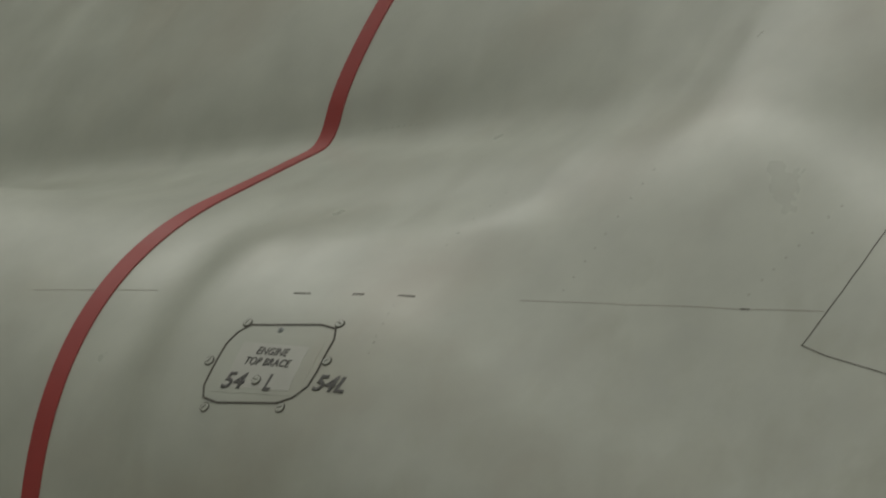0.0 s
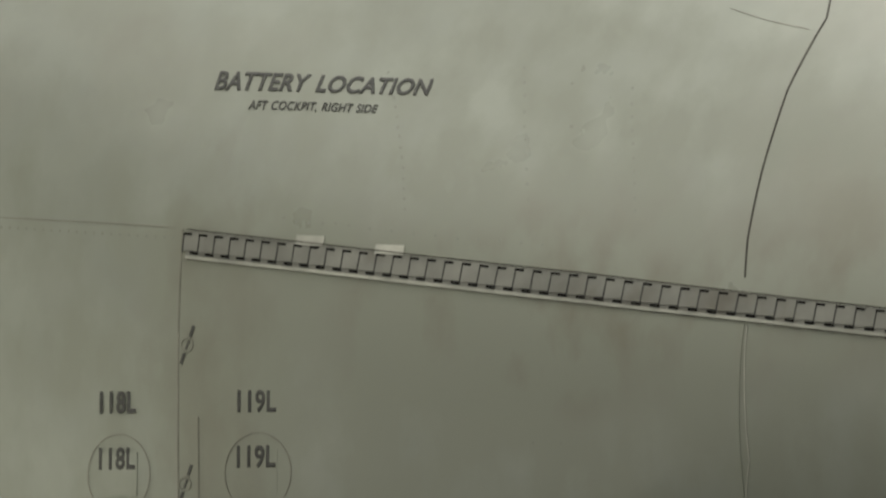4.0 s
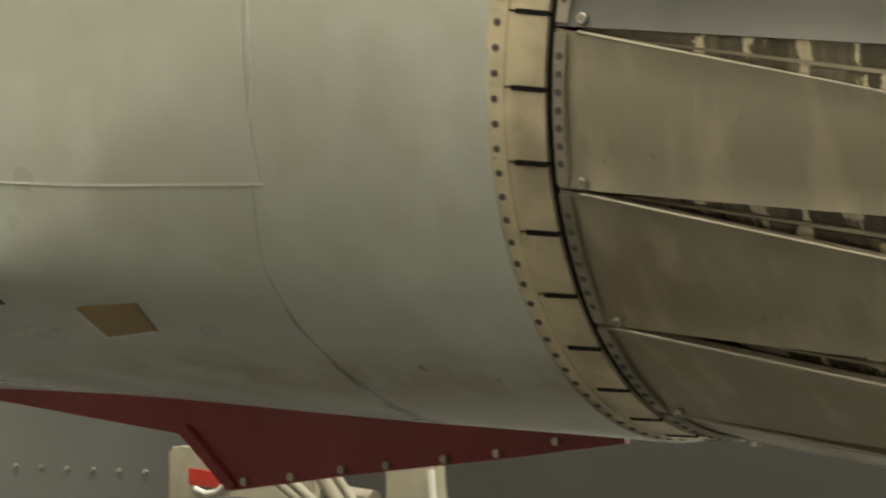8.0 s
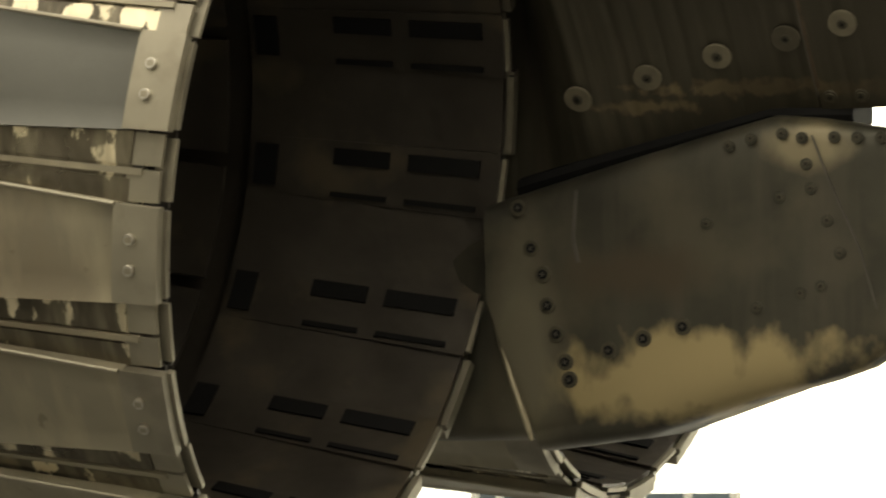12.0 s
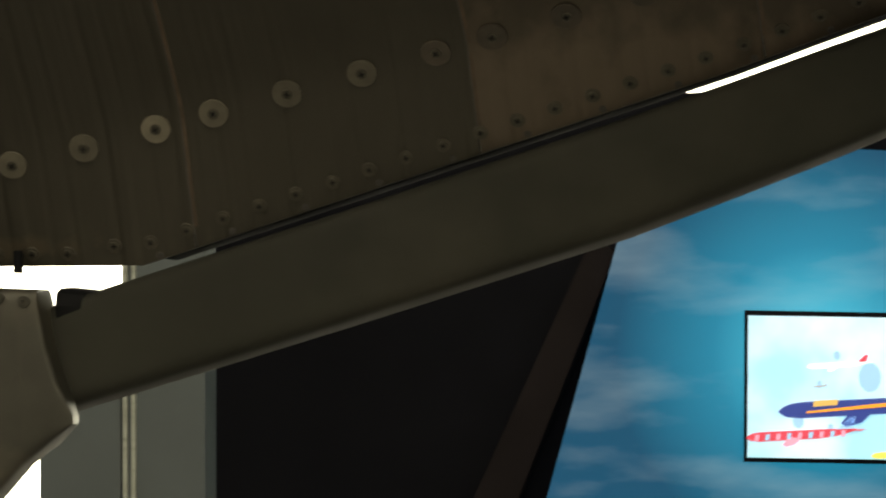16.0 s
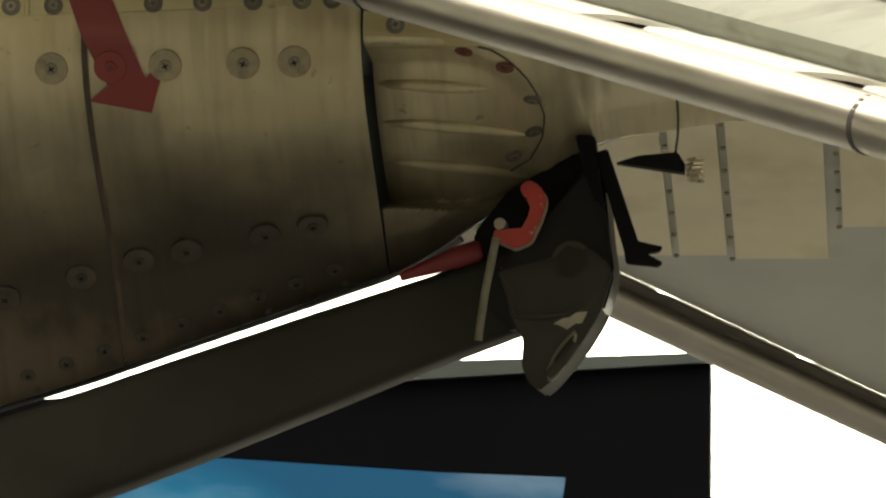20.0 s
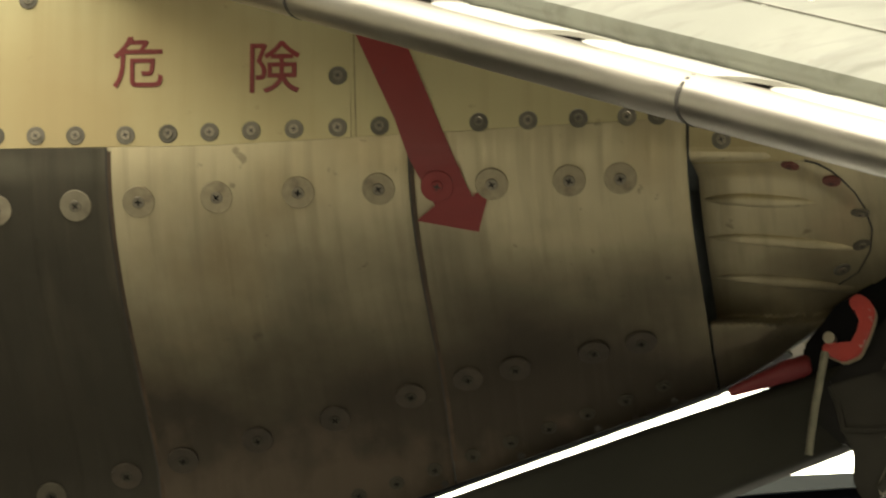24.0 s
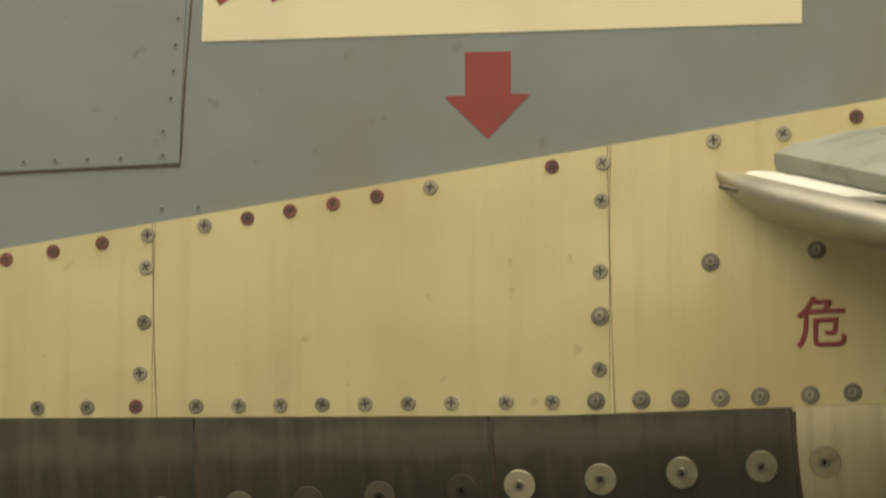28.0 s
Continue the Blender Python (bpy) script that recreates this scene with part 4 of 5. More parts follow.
for x in (-2.083, -2.038):
    fasten(ME_SMALL, boom, x, 2.547, jet, -0.003)
sign = boom_patch("warning_sign", -2.041, -1.312, lambda x: 2.752 - 0.0247 * (x + 2.04), 3.0, M_CREAM, jet, -0.0022, 0.002, 10, 8, "cream painted warning field with red writing")
for x, w, m in ((-2.012, 0.022, M_RED), (-1.945, 0.024, M_RED), (-1.888, 0.012, M_STENCIL), (-1.842, 0.01, M_STENCIL), (-1.81, 0.012, M_STENCIL)):
    ribbon("writing_bar", boom, [(x - w / 2, 2.801), (x + w / 2, 2.815)], 0.012, m, sign, off=-0.0014)


def paint(name, outline, mat, parent, off=0.003, label=""):
    """A flat painted field with a straight-sided outline of (x, z) on the boom."""
    bm = bmesh.new()
    vs = [bm.verts.new((x, 0, z)) for x, z in outline]
    bm.faces.new(vs)
    zs = sorted(z for _, z in outline)
    z = zs[0]
    while z < zs[-1]:
        bmesh.ops.bisect_plane(bm, geom=bm.verts[:] + bm.edges[:] + bm.faces[:], plane_co=(0, 0, z), plane_no=(0, 0, 1))
        z += 0.012
    for v in bm.verts:
        v.co = boom(v.co.x, v.co.z, off)
    return part(name, bm, mat, parent, label, smooth=False)


paint("red_arrow", [(-1.715, 2.721), (-1.659, 2.719), (-1.658, 2.667), (-1.634, 2.666), (-1.685, 2.614), (-1.739, 2.668), (-1.713, 2.668)], M_RED, jet, -0.0024, "red painted arrow pointing down")
paint("red_bent_arrow", [(-1.042, 2.425), (-0.985, 2.425), (-0.980, 2.398), (-0.943, 2.309), (-0.906, 2.220), (-0.881, 2.238), (-0.903, 2.183), (-0.972, 2.195), (-0.949, 2.211), (-0.976, 2.264), (-0.992, 2.309), (-1.039, 2.411)],
      M_RED, jet, 0.0072, "large red painted arrow bent over two panels")
stencil("stencil", "危", boom, -1.287, 2.378, 0.058, 0.06, M_RED, strips[2], off=0.0052, bold=0.008)
stencil("stencil", "険", boom, -1.129, 2.370, 0.058, 0.06, M_RED, strips[2], off=0.0052, bold=0.008)

# lower panels with large washers
M_GOLDWASHER = material("dull_gold_washer", (0.4, 0.345, 0.22), 0.5, metal=0.4, vary=0.15, grain=60, stain=(0.25, 0.21, 0.14), stain_scale=40, bump=0.05, per_object=0.15)
ME_WASHER_GOLD = fastener_mesh("washer_screw", 0.007, (M_SCREW, M_BLACK, M_GOLDWASHER), washer=0.0188)
ME_SCREW_PINK = fastener_mesh("screw", 0.0055, (M_RED_SCREW, M_SEAM, M_RED_SCREW), washer=0.0105, slot=0.12)
ME_WASHER_RED = fastener_mesh("washer_screw", 0.007, (M_RED, M_SEAM, M_RED), washer=0.0188)
M_GREYWASHER = material("rubbed_washer", (0.14, 0.125, 0.088), 0.5, metal=0.4, vary=0.15, grain=50, bump=0.04, per_object=0.4)
# Dark twin of the gold washer: soot and lower-row shade in its colour.
M_DARKWASHER = material("brown_sooted_washer", (0.075, 0.062, 0.044), 0.55, metal=0.3, vary=0.2, grain=50, bump=0.04, per_object=0.2)
ME_WASHER_DARK = fastener_mesh("washer_screw", 0.0068, (M_STEEL_DARK, M_BLACK, M_DARKWASHER), washer=0.0182)
ME_WASHER_GREY = fastener_mesh("washer_screw", 0.0068, (M_STEEL_DARK, M_BLACK, M_GREYWASHER), washer=0.0182)
LOW = (-2.62, -2.036, -1.679, -1.323, -0.976, -0.661)
panels = []
for i, (a, b) in enumerate(zip(LOW[:-1], LOW[1:])):
    warm = i > 2
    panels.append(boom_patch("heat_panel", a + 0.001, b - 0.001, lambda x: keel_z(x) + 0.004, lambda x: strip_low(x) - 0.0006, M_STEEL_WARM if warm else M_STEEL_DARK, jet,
                             0.0045 + 0.001 * (i % 2), 0.006, 150, 30, "golden heat-stained steel panel with painted lower shade" if warm else "sooty dark steel panel, shade painted low down", True))
for i, x in enumerate(LOW[1:-1]):
    joint([(x, z) for z in np.linspace(2.278, float(keel_z(x)) + 0.02, 14)], 0.0022, off=0.0062)
    joint([(x + 0.003, z) for z in np.linspace(2.276, float(keel_z(x)) + 0.03, 14)], 0.0048, M_BROWN, off=0.0058)


def panel_of(x):
    return panels[max(0, sum(x > j for j in LOW[1:-1]))]


for i, x in enumerate((-2.25, -2.16, -2.08, -1.985, -1.9, -1.814, -1.715, -1.646, -1.55, -1.454, -1.361, -1.288, -1.198, -1.104, -1.012, -0.945, -0.883, -0.795, -0.737)):
    z = float(np.interp(x, (-2.25, -1.814, -1.454, -1.104, -0.737), (2.178, 2.195, 2.211, 2.227, 2.238)))
    fasten(ME_WASHER_RED if x == -0.945 else ME_WASHER_GOLD if x > -1.32 else ME_WASHER if x > -1.7 else ME_WASHER_GREY, boom, x, z, panel_of(x), 0.0068 if x == -0.945 else 0.0055, 41 * i)
for i, x in enumerate((-2.336, -2.241, -2.147, -2.057, -1.983, -1.892, -1.801, -1.710, -1.637, -1.545, -1.452, -1.36, -1.291, -1.2, -1.106, -1.014, -0.945, -0.889, -0.796, -0.74)):
    z = float(np.interp(x, (-2.336, -2.147, -1.801, -1.452, -1.106, -0.945, -0.74), (1.694, 1.741, 1.814, 1.899, 1.986, 2.030, 2.070)))
    fasten(ME_WASHER_GREY if x < -1.4 else ME_WASHER_DARK, boom, x, z, panel_of(x), 0.0085, 29 * i)
x = -1.78
i = 0
while x < -0.69:
    fasten(ME_EDGE, boom, x, float(keel_z(x)) + 0.028, panel_of(x), 0.0055, 47 * i)
    if i % 2:
        fasten(ME_RIVET, boom, x + 0.01, float(keel_z(x)) + 0.012, panel_of(x), 0.0055)
    x += 0.046
    i += 1
for x in (-2.02, -1.98, -1.93, -1.886, -1.84):
    fasten(ME_EDGE, boom, x, 1.688, panel_of(x), 0.0055)
tube("drain_stub", [(-1.9, YC - 0.06, 1.692), (-1.9, YC - 0.06, 1.664)], 0.006, M_BLACK, jet)

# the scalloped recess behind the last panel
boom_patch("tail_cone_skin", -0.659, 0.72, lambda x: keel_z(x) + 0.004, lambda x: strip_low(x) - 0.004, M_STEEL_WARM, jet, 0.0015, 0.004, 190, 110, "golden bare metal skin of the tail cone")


for zr in (2.226, 2.186, 2.146):
    xr = np.linspace(-0.655, -0.49 if zr != 2.226 else -0.525, 10)
    tube("pressed_rib", [tuple(boom(x, zr - 0.06 * (x + 0.64), -0.001)) for x in xr], [0.002, 0.006, 0.0075, 0.0085, 0.009, 0.009, 0.0085, 0.0075, 0.006, 0.002], M_STEEL_WARM, jet, "", 10, 1.0)
for i, (x, z) in enumerate(((-0.503, 2.236), (-0.478, 2.209), (-0.483, 2.181), (-0.509, 2.156))):
    fasten(ME_SCREW_PINK if i == 0 else ME_SCREW_RING, boom, x, z, jet, 0.003, 30 * i)
fasten(ME_SCREW_PINK, boom, -0.548, 2.252, jet, 0.003, 15)
joint([(-0.535, 2.257), (-0.517, 2.253), (-0.503, 2.246), (-0.492, 2.238), (-0.48, 2.227), (-0.472, 2.214), (-0.468, 2.196), (-0.475, 2.175), (-0.491, 2.154), (-0.52, 2.137)], 0.0022, off=0.003)
flange = boom_patch("upper_flange", -0.657, -0.53, 2.256, 2.3, M_TITAN, jet, 0.009, 0.01, 8, 4, "bare metal flange")
for x in (-0.622, -0.556):
    fasten(ME_SCREW_RING, boom, x, 2.279, flange, 0.009, 20)
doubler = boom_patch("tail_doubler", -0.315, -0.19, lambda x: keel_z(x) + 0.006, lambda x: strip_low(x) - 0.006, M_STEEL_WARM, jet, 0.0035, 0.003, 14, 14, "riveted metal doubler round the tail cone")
for x, z in ((-0.302, 2.225), (-0.303, 2.199), (-0.304, 2.184), (-0.243, 2.218), (-0.244, 2.2), (-0.246, 2.185), (-0.247, 2.169), (-0.2, 2.21), (-0.2, 2.19)):
    if z > float(keel_z(x)) + 0.012:
        fasten(ME_SCREW_RING, boom, x, z, doubler, 0.0035, 900 * z)
joint([(-0.316, 2.26), (-0.318, 2.205), (-0.323, 2.166)], 0.003, off=0.004)

# ---- stabilators: a slotted leading edge before the main surface ----
def stabilator(side, root, under):
    st = new("stabilator")
    st.parent = jet
    tagged(st, "drooping all-moving stabilator with a slotted polished leading edge")
    r0 = Vector(root)
    span = Vector((0.98, -side * 1.0, -0.388 if side > 0 else -0.41))
    nrm = Vector((0, -side * 0.38, 0.925))
    def at(L, c, h=0.0):
        return r0 + span * L + Vector((c, 0, 0)) + nrm * h
    pts, rad = [], []
    for i in range(27):
        L = -0.02 + 2.2 * i / 26
        k = min(1, (L + 0.02) / 0.16)
        r = 0.005 + 0.0195 * math.sqrt(max(0, 1 - (1 - k) ** 2)) + 0.001 * L
        pts.append(at(L, 0.0, 0.0) - Vector((0, 0, 0.98 * r)))
        rad.append(r)
    slat = tube("leading_edge_slat", pts, rad, M_ALU, st, "polished aluminium slat", 20)
    for L in (0.39, 0.875, 1.36):
        drop = Vector((0, 0, 0.0245 + 0.001 * L))
        tube("slat_joint", [at(L, 0) - drop, at(L + 0.004, 0) - drop], 0.0249 + 0.001 * L, M_SEAM, st, "", 20)
    top, low = [], []
    for i in range(14):
        L = 0.02 + 2.16 * i / 13
        row, under_row = [], []
        for c, h in ((0.045, 0.0), (0.047, 0.008), (0.066, 0.016), (0.13, 0.028), (0.22, 0.035), (0.5, 0.04), (0.85, 0.03), (1.25 - 0.42 * L if L < 0.9 else 0.872, 0.006)):
            row.append(at(L, c, h + 0.012))
            under_row.append(at(L, c, -h * 0.9 + 0.006 if c > 0.045 else 0.006))
        top.append(row)
        low.append(under_row)
    # The far skin's paler paint makes up for missing bounced light.
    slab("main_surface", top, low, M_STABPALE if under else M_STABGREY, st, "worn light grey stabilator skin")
    # Dark colour stands for the shade down in the slot.
    floor_q = [[at(L, -0.03, -0.012), at(L, 0.05, -0.006)] for L in np.linspace(0.03, 2.15, 24)]
    slab("slot_floor", floor_q, [[q - nrm * 0.004 for q in row] for row in floor_q], M_SLOT, st, "dark slot between slat and skin")
    # Pale paint imitates the lamp's reflection on the tongues.
    starts = (-0.03, 0.193, 0.495, 0.68, 0.89, 1.09, 1.29, 1.49, 1.69, 1.89)
    for La, Lb in zip(starts[:-1], starts[1:]):
        rows = []
        for f in np.linspace(0, 1, 12):
            c = -0.012 + 0.056 * f
            nose = 0.088 - 0.03 * f - 0.022 * math.sqrt(max(0.0, 1 - (2 * f - 1) ** 2))
            rows.append([at(La + nose + (Lb + 0.06 * f - La - nose) * g, c, 0.0 + 0.005 * math.sin(math.pi * min(1, f * 1.1)) - 0.004 * (1 - min(1, g * 8))) for g in np.linspace(0, 1, 14)])
        slab("slot_tongue", rows, [[q - nrm * 0.005 for q in row] for row in rows], M_STABPALE, st, "metal tongue behind the slat, its bright reflection painted on")
    seam = [[at(L, 0.0435, 0.014), at(L, 0.047, 0.021)] for L in np.linspace(0.03, 2.15, 24)]
    slab("skin_edge", seam, [[q - nrm * 0.003 for q in row] for row in seam], M_STABGREY, st)
    for L in (0.3, 0.62, 0.95, 1.28, 1.6):
        q = [[at(L, c, h), at(L + 0.003, c, h)] for c, h in ((0.14, 0.0425), (0.22, 0.0485), (0.5, 0.0535), (0.8, 0.0445))]
        slab("skin_joint", q, [[p - nrm * 0.003 for p in row] for row in q], M_FAINT, st)
    for L in (0.14, 0.46, 0.78, 1.1, 1.44):
        for i in range(14):
            p = at(L, 0.15 + 0.045 * i, float(np.interp(0.15 + 0.045 * i, (0.13, 0.22, 0.5, 0.85), (0.04, 0.047, 0.052, 0.042))))
            tube("rivet", [p - nrm * 0.001, p + nrm * 0.0006], 0.0035, M_STABPALE, st, "", 6)
    for c, h in ((0.15, 0.0435), (0.34, 0.051)):
        q = [[at(0.05 + 0.2 * i, c, h), at(0.05 + 0.2 * i, c + 0.003, h)] for i in range(11)]
        slab("skin_joint", q, [[p - nrm * 0.003 for p in row] for row in q], M_FAINT, st)
    if under:
        for xa, xb, La in ((-0.52, -0.393, 0.78), (-0.382, -0.315, 0.78), (-0.303, -0.172, 0.79), (-0.15, 0.15, 0.7)):
            q = [[at(L, x + 1.4 - 0.98 * L, -0.039) for x in np.linspace(xa, xb, 3)] for L in np.linspace(0.2, La, 5)]
            q2 = [[at(L, x + 1.4 - 0.98 * L, -0.03) for x in np.linspace(xa, xb, 3)] for L in np.linspace(0.2, La, 5)]
            slab("titanium_inlay", q, q2, M_INLAY, st, "bare metal inlay, brightened as if lit from below")
            for i in range(9):
                for x in (xa - 0.005,):
                    L = 0.3 + (La - 0.3) * i / 8
                    p = at(L, x + 1.4 - 0.98 * L, -0.038)
                    tube("rivet", [p, p - nrm * 0.003], 0.004, M_SCREW, st, "", 6)
    return st


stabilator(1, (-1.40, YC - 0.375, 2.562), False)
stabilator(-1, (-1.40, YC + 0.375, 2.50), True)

# ---- keel fairing and arresting hook ----
def loft(name, rows, mat, parent, label="", n=24, power=3.2):
    """A rounded bar: rows of (x, low z, high z, half width, and a middle y), closed at both ends."""
    verts, faces = [], []
    for x, a, b, w, *mid in rows:
        yc = mid[0] if mid else YC
        for i in range(n):
            t = 2 * math.pi * i / n
            c, s = math.cos(t), math.sin(t)
            verts.append((x, yc - w * math.copysign(abs(c) ** (2 / power), c), (a + b) / 2 + (b - a) / 2 * math.copysign(abs(s) ** (2 / power), s)))
    for k in range(len(rows) - 1):
        for i in range(n):
            p, q = k * n + i, k * n + (i + 1) % n
            faces.append((p, q, q + n, p + n))
    faces.append(tuple(range(n)))
    faces.append(tuple(range((len(rows) - 1) * n, len(rows) * n)))
    return link(name, verts, faces, mat, parent, label)


KEEL = [(-2.456, 1.42, 1.566, 0.118), (-2.44, 1.36, 1.572, 0.124), (-2.42, 1.30, 1.578, 0.128), (-2.396, 1.252, 1.585, 0.13), (-2.26, 1.268, 1.622, 0.125), (-2.15, 1.303, 1.65, 0.11), (-2.08, 1.324, 1.667, 0.095), (-2.03, 1.335, 1.662, 0.068),
        (-1.97, 1.352, 1.652, 0.048), (-1.94, 1.371, 1.648, 0.042), (-1.915, 1.395, 1.646, 0.038), (-1.885, 1.428, 1.645, 0.035), (-1.863, 1.445, 1.644, 0.034), (-1.853, 1.453, 1.585, 0.038), (-1.838, 1.464, 1.535, 0.028), (-1.816, 1.48, 1.49, 0.012)]
keel = loft("keel_fairing", [(x, a, b, w, YC - np.interp(x, (-2.42, -2.09, -1.86), (0.13, 0.12, 0.105)) + w) for x, a, b, w in KEEL], M_KEEL, jet, "worn grey metal keel fairing, rubbed bright below", 48, 7.0)
loft("keel_root", [(-3.1, 1.28, 1.5, 0.03), (-2.64, 1.266, 1.52, 0.05), (-2.56, 1.262, 1.53, 0.082), (-2.47, 1.262, 1.54, 0.085), (-2.43, 1.262, 1.55, 0.085)], M_KEEL, jet, "dark keel between the nozzles", 24, 4.0)


def on_keel(x, z, off=0.0):
    x, z = np.broadcast_arrays(np.asarray(x, float), np.asarray(z, float))
    w = np.interp(x, (-2.42, -2.09, -1.86), (0.13, 0.12, 0.105))
    return np.stack([x, YC - w - off, z], -1)


tube("worn_edge", [(-2.45, YC - 0.122, 1.46), (-2.441, YC - 0.124, 1.40), (-2.424, YC - 0.128, 1.345), (-2.404, YC - 0.13, 1.29), (-2.398, YC - 0.128, 1.268)], [0.002, 0.0036, 0.004, 0.0045, 0.003], M_WASHER, keel, "bright worn front edge", 8)
ME_HOLE = fastener_mesh("sunk_bolt", 0.006, (M_BLACK, M_SEAM, M_STEEL_DARK), washer=0.0105)
for i, (x, z) in enumerate(((-2.408, 1.56), (-2.392, 1.509), (-2.377, 1.476), (-2.372, 1.437), (-2.361, 1.401), (-2.350, 1.366), (-2.345, 1.344), (-2.292, 1.380), (-2.246, 1.394), (-2.194, 1.408))):
    fasten(ME_HOLE, on_keel, x, z, keel, 0.001, 40 * i)
ME_TINY = fastener_mesh("screw", 0.0042, (M_STEEL_DARK, M_BLACK, M_KEEL), washer=0.0075)
for i, (x, z) in enumerate(((-2.041, 1.447), (-2.098, 1.43), (-2.015, 1.455), (-2.065, 1.565), (-2.025, 1.575), (-2.03, 1.605), (-2.005, 1.535), (-1.99, 1.495), (-2.129, 1.630), (-2.1, 1.638),
                            (-2.06, 1.643), (-2.035, 1.637), (-1.994, 1.637), (-1.965, 1.636), (-1.935, 1.635), (-1.91, 1.634), (-1.878, 1.629), (-2.16, 1.535), (-1.925, 1.425))):
    fasten(ME_TINY, on_keel, x, z, keel, 0.001, 25 * i)
ribbon("panel_joint", on_keel, [(-2.022, 1.64), (-2.0, 1.58), (-1.965, 1.5), (-1.945, 1.426)], 0.0025, M_SEAM, keel, off=0.002)
ribbon("panel_joint", on_keel, [(-2.33, 1.58), (-2.336, 1.52), (-2.33, 1.49)], 0.005, M_SEAM, keel, off=0.0015)
# Solid black bars stand for the shade in the gaps over keel and shank.
loft("keel_gap", [(-2.44, 1.57, 1.6, 0.06), (-2.3, 1.605, 1.635, 0.06), (-2.1, 1.655, 1.68, 0.05), (-1.995, 1.65, 1.68, 0.04)], M_BLACK, jet, "black filler for the shaded gap over the keel", 12)
loft("boom_gap", [(x, float(keel_z(x)) + (0.004 if x > -1.0 else 0.003), float(keel_z(x)) + 0.009, 0.034) for x in np.linspace(-1.72, -0.58, 14)], M_BLACK, jet, "black filler for the shaded gap over the hook shank", 12)
loft("shank_collar", [(-1.85, 1.60, 1.648, 0.07), (-1.82, 1.60, 1.645, 0.065), (-1.805, 1.605, 1.638, 0.05)], M_BLACK, jet, "", 12)

hook = new("arresting_hook")
hook.parent = jet
tagged(hook, "stowed dark steel arresting hook with red safety lock")
loft("shank", [(-1.88, 1.485, 1.618, 0.065), (-1.84, 1.498, 1.632, 0.065), (-1.5, 1.598, 1.735, 0.065), (-1.154, 1.703, 1.842, 0.064), (-1.02, 1.752, 1.885, 0.064), (-0.9, 1.797, 1.926, 0.062), (-0.75, 1.857, 1.976, 0.06),
               (-0.624, 1.909, 2.016, 0.058), (-0.5, 1.956, 2.058, 0.055)], M_SHANK, hook, "dark olive steel shank", 36, 7.0)
prism("hook_cheek", [(-0.555, 1.99), (-0.53, 2.03), (-0.47, 2.09), (-0.428, 2.145), (-0.405, 2.14), (-0.398, 2.06), (-0.392, 2.02), (-0.405, 1.975), (-0.44, 1.945), (-0.51, 1.95)], YC - 0.07, YC + 0.05, M_CHEEK, hook, "near-black hook cheek", 0.006)
HOOK_OUT = [(-0.528, 2.022), (-0.517, 2.0), (-0.511, 1.968), (-0.505, 1.951), (-0.496, 1.944), (-0.495, 1.935), (-0.501, 1.914), (-0.493, 1.893), (-0.48, 1.881), (-0.466, 1.892), (-0.45, 1.911), (-0.427, 1.941), (-0.408, 1.973), (-0.395, 2.018), (-0.399, 2.031), (-0.42, 2.05)]
prism("hook_point", HOOK_OUT, YC - 0.082, YC + 0.06, M_HOOK, hook, "worn dark cast steel hook point", 0.003)
SCOOP = [(-0.466, 1.893), (-0.469, 1.904), (-0.460, 1.923), (-0.450, 1.937), (-0.437, 1.951), (-0.4365, 1.946), (-0.441, 1.929), (-0.450, 1.912), (-0.459, 1.899), (-0.466, 1.893)]
tube("scoop_rim", [(x, YC - 0.083, z) for x, z in SCOOP], 0.0022, M_BRACKET, hook, "bright worn rim of the hook's scoop", 8)
prism("scoop", [(x + 0.0005, z + 0.0005) for x, z in SCOOP[:-1]], YC - 0.084, YC - 0.08, M_SHANK, hook)
tube("hook_ridge", [(-0.527, YC - 0.08, 2.02), (-0.516, YC - 0.082, 1.998), (-0.51, YC - 0.083, 1.97), (-0.48, YC - 0.083, 1.968), (-0.444, YC - 0.083, 1.972), (-0.415, YC - 0.081, 1.99)], [0.002, 0.004, 0.0045, 0.004, 0.003, 0.001], M_HOOK, hook, "", 8)
bare = [(-0.462, 1.96), (-0.452, 1.966), (-0.444, 1.967), (-0.436, 1.973), (-0.423, 1.974), (-0.426, 1.967), (-0.429, 1.961), (-0.437, 1.96), (-0.447, 1.953), (-0.453, 1.957)]
prism("bare_patch", bare, YC - 0.0832, YC - 0.08, M_BRACKET, hook, "paint worn off to bare metal")
tube("hook_bolt", [(-0.442, YC - 0.09, 2.034), (-0.442, YC - 0.06, 2.034)], 0.018, M_SHANK, hook, "", 6)
tube("bolt_washer", [(-0.442, YC - 0.076, 2.034), (-0.442, YC - 0.068, 2.034)], 0.024, M_STEEL_DARK, hook, "", 18)
tube("hook_eye", [(-0.468, YC - 0.10, 1.898), (-0.45, YC - 0.099, 1.915), (-0.436, YC - 0.096, 1.936)], 0.006, M_HOOK, hook)
LATCH = [(-0.501, 2.116), (-0.497, 2.123), (-0.489, 2.126), (-0.478, 2.12), (-0.47, 2.108), (-0.47, 2.098), (-0.476, 2.08), (-0.488, 2.054), (-0.507, 2.046), (-0.532, 2.057), (-0.53, 2.069), (-0.519, 2.07), (-0.509, 2.067), (-0.497, 2.068), (-0.489, 2.082), (-0.486, 2.095), (-0.496, 2.107)]
prism("red_latch", LATCH, YC - 0.112, YC - 0.1, M_ORANGE, hook, "chipped orange-red safety latch", 0.002)
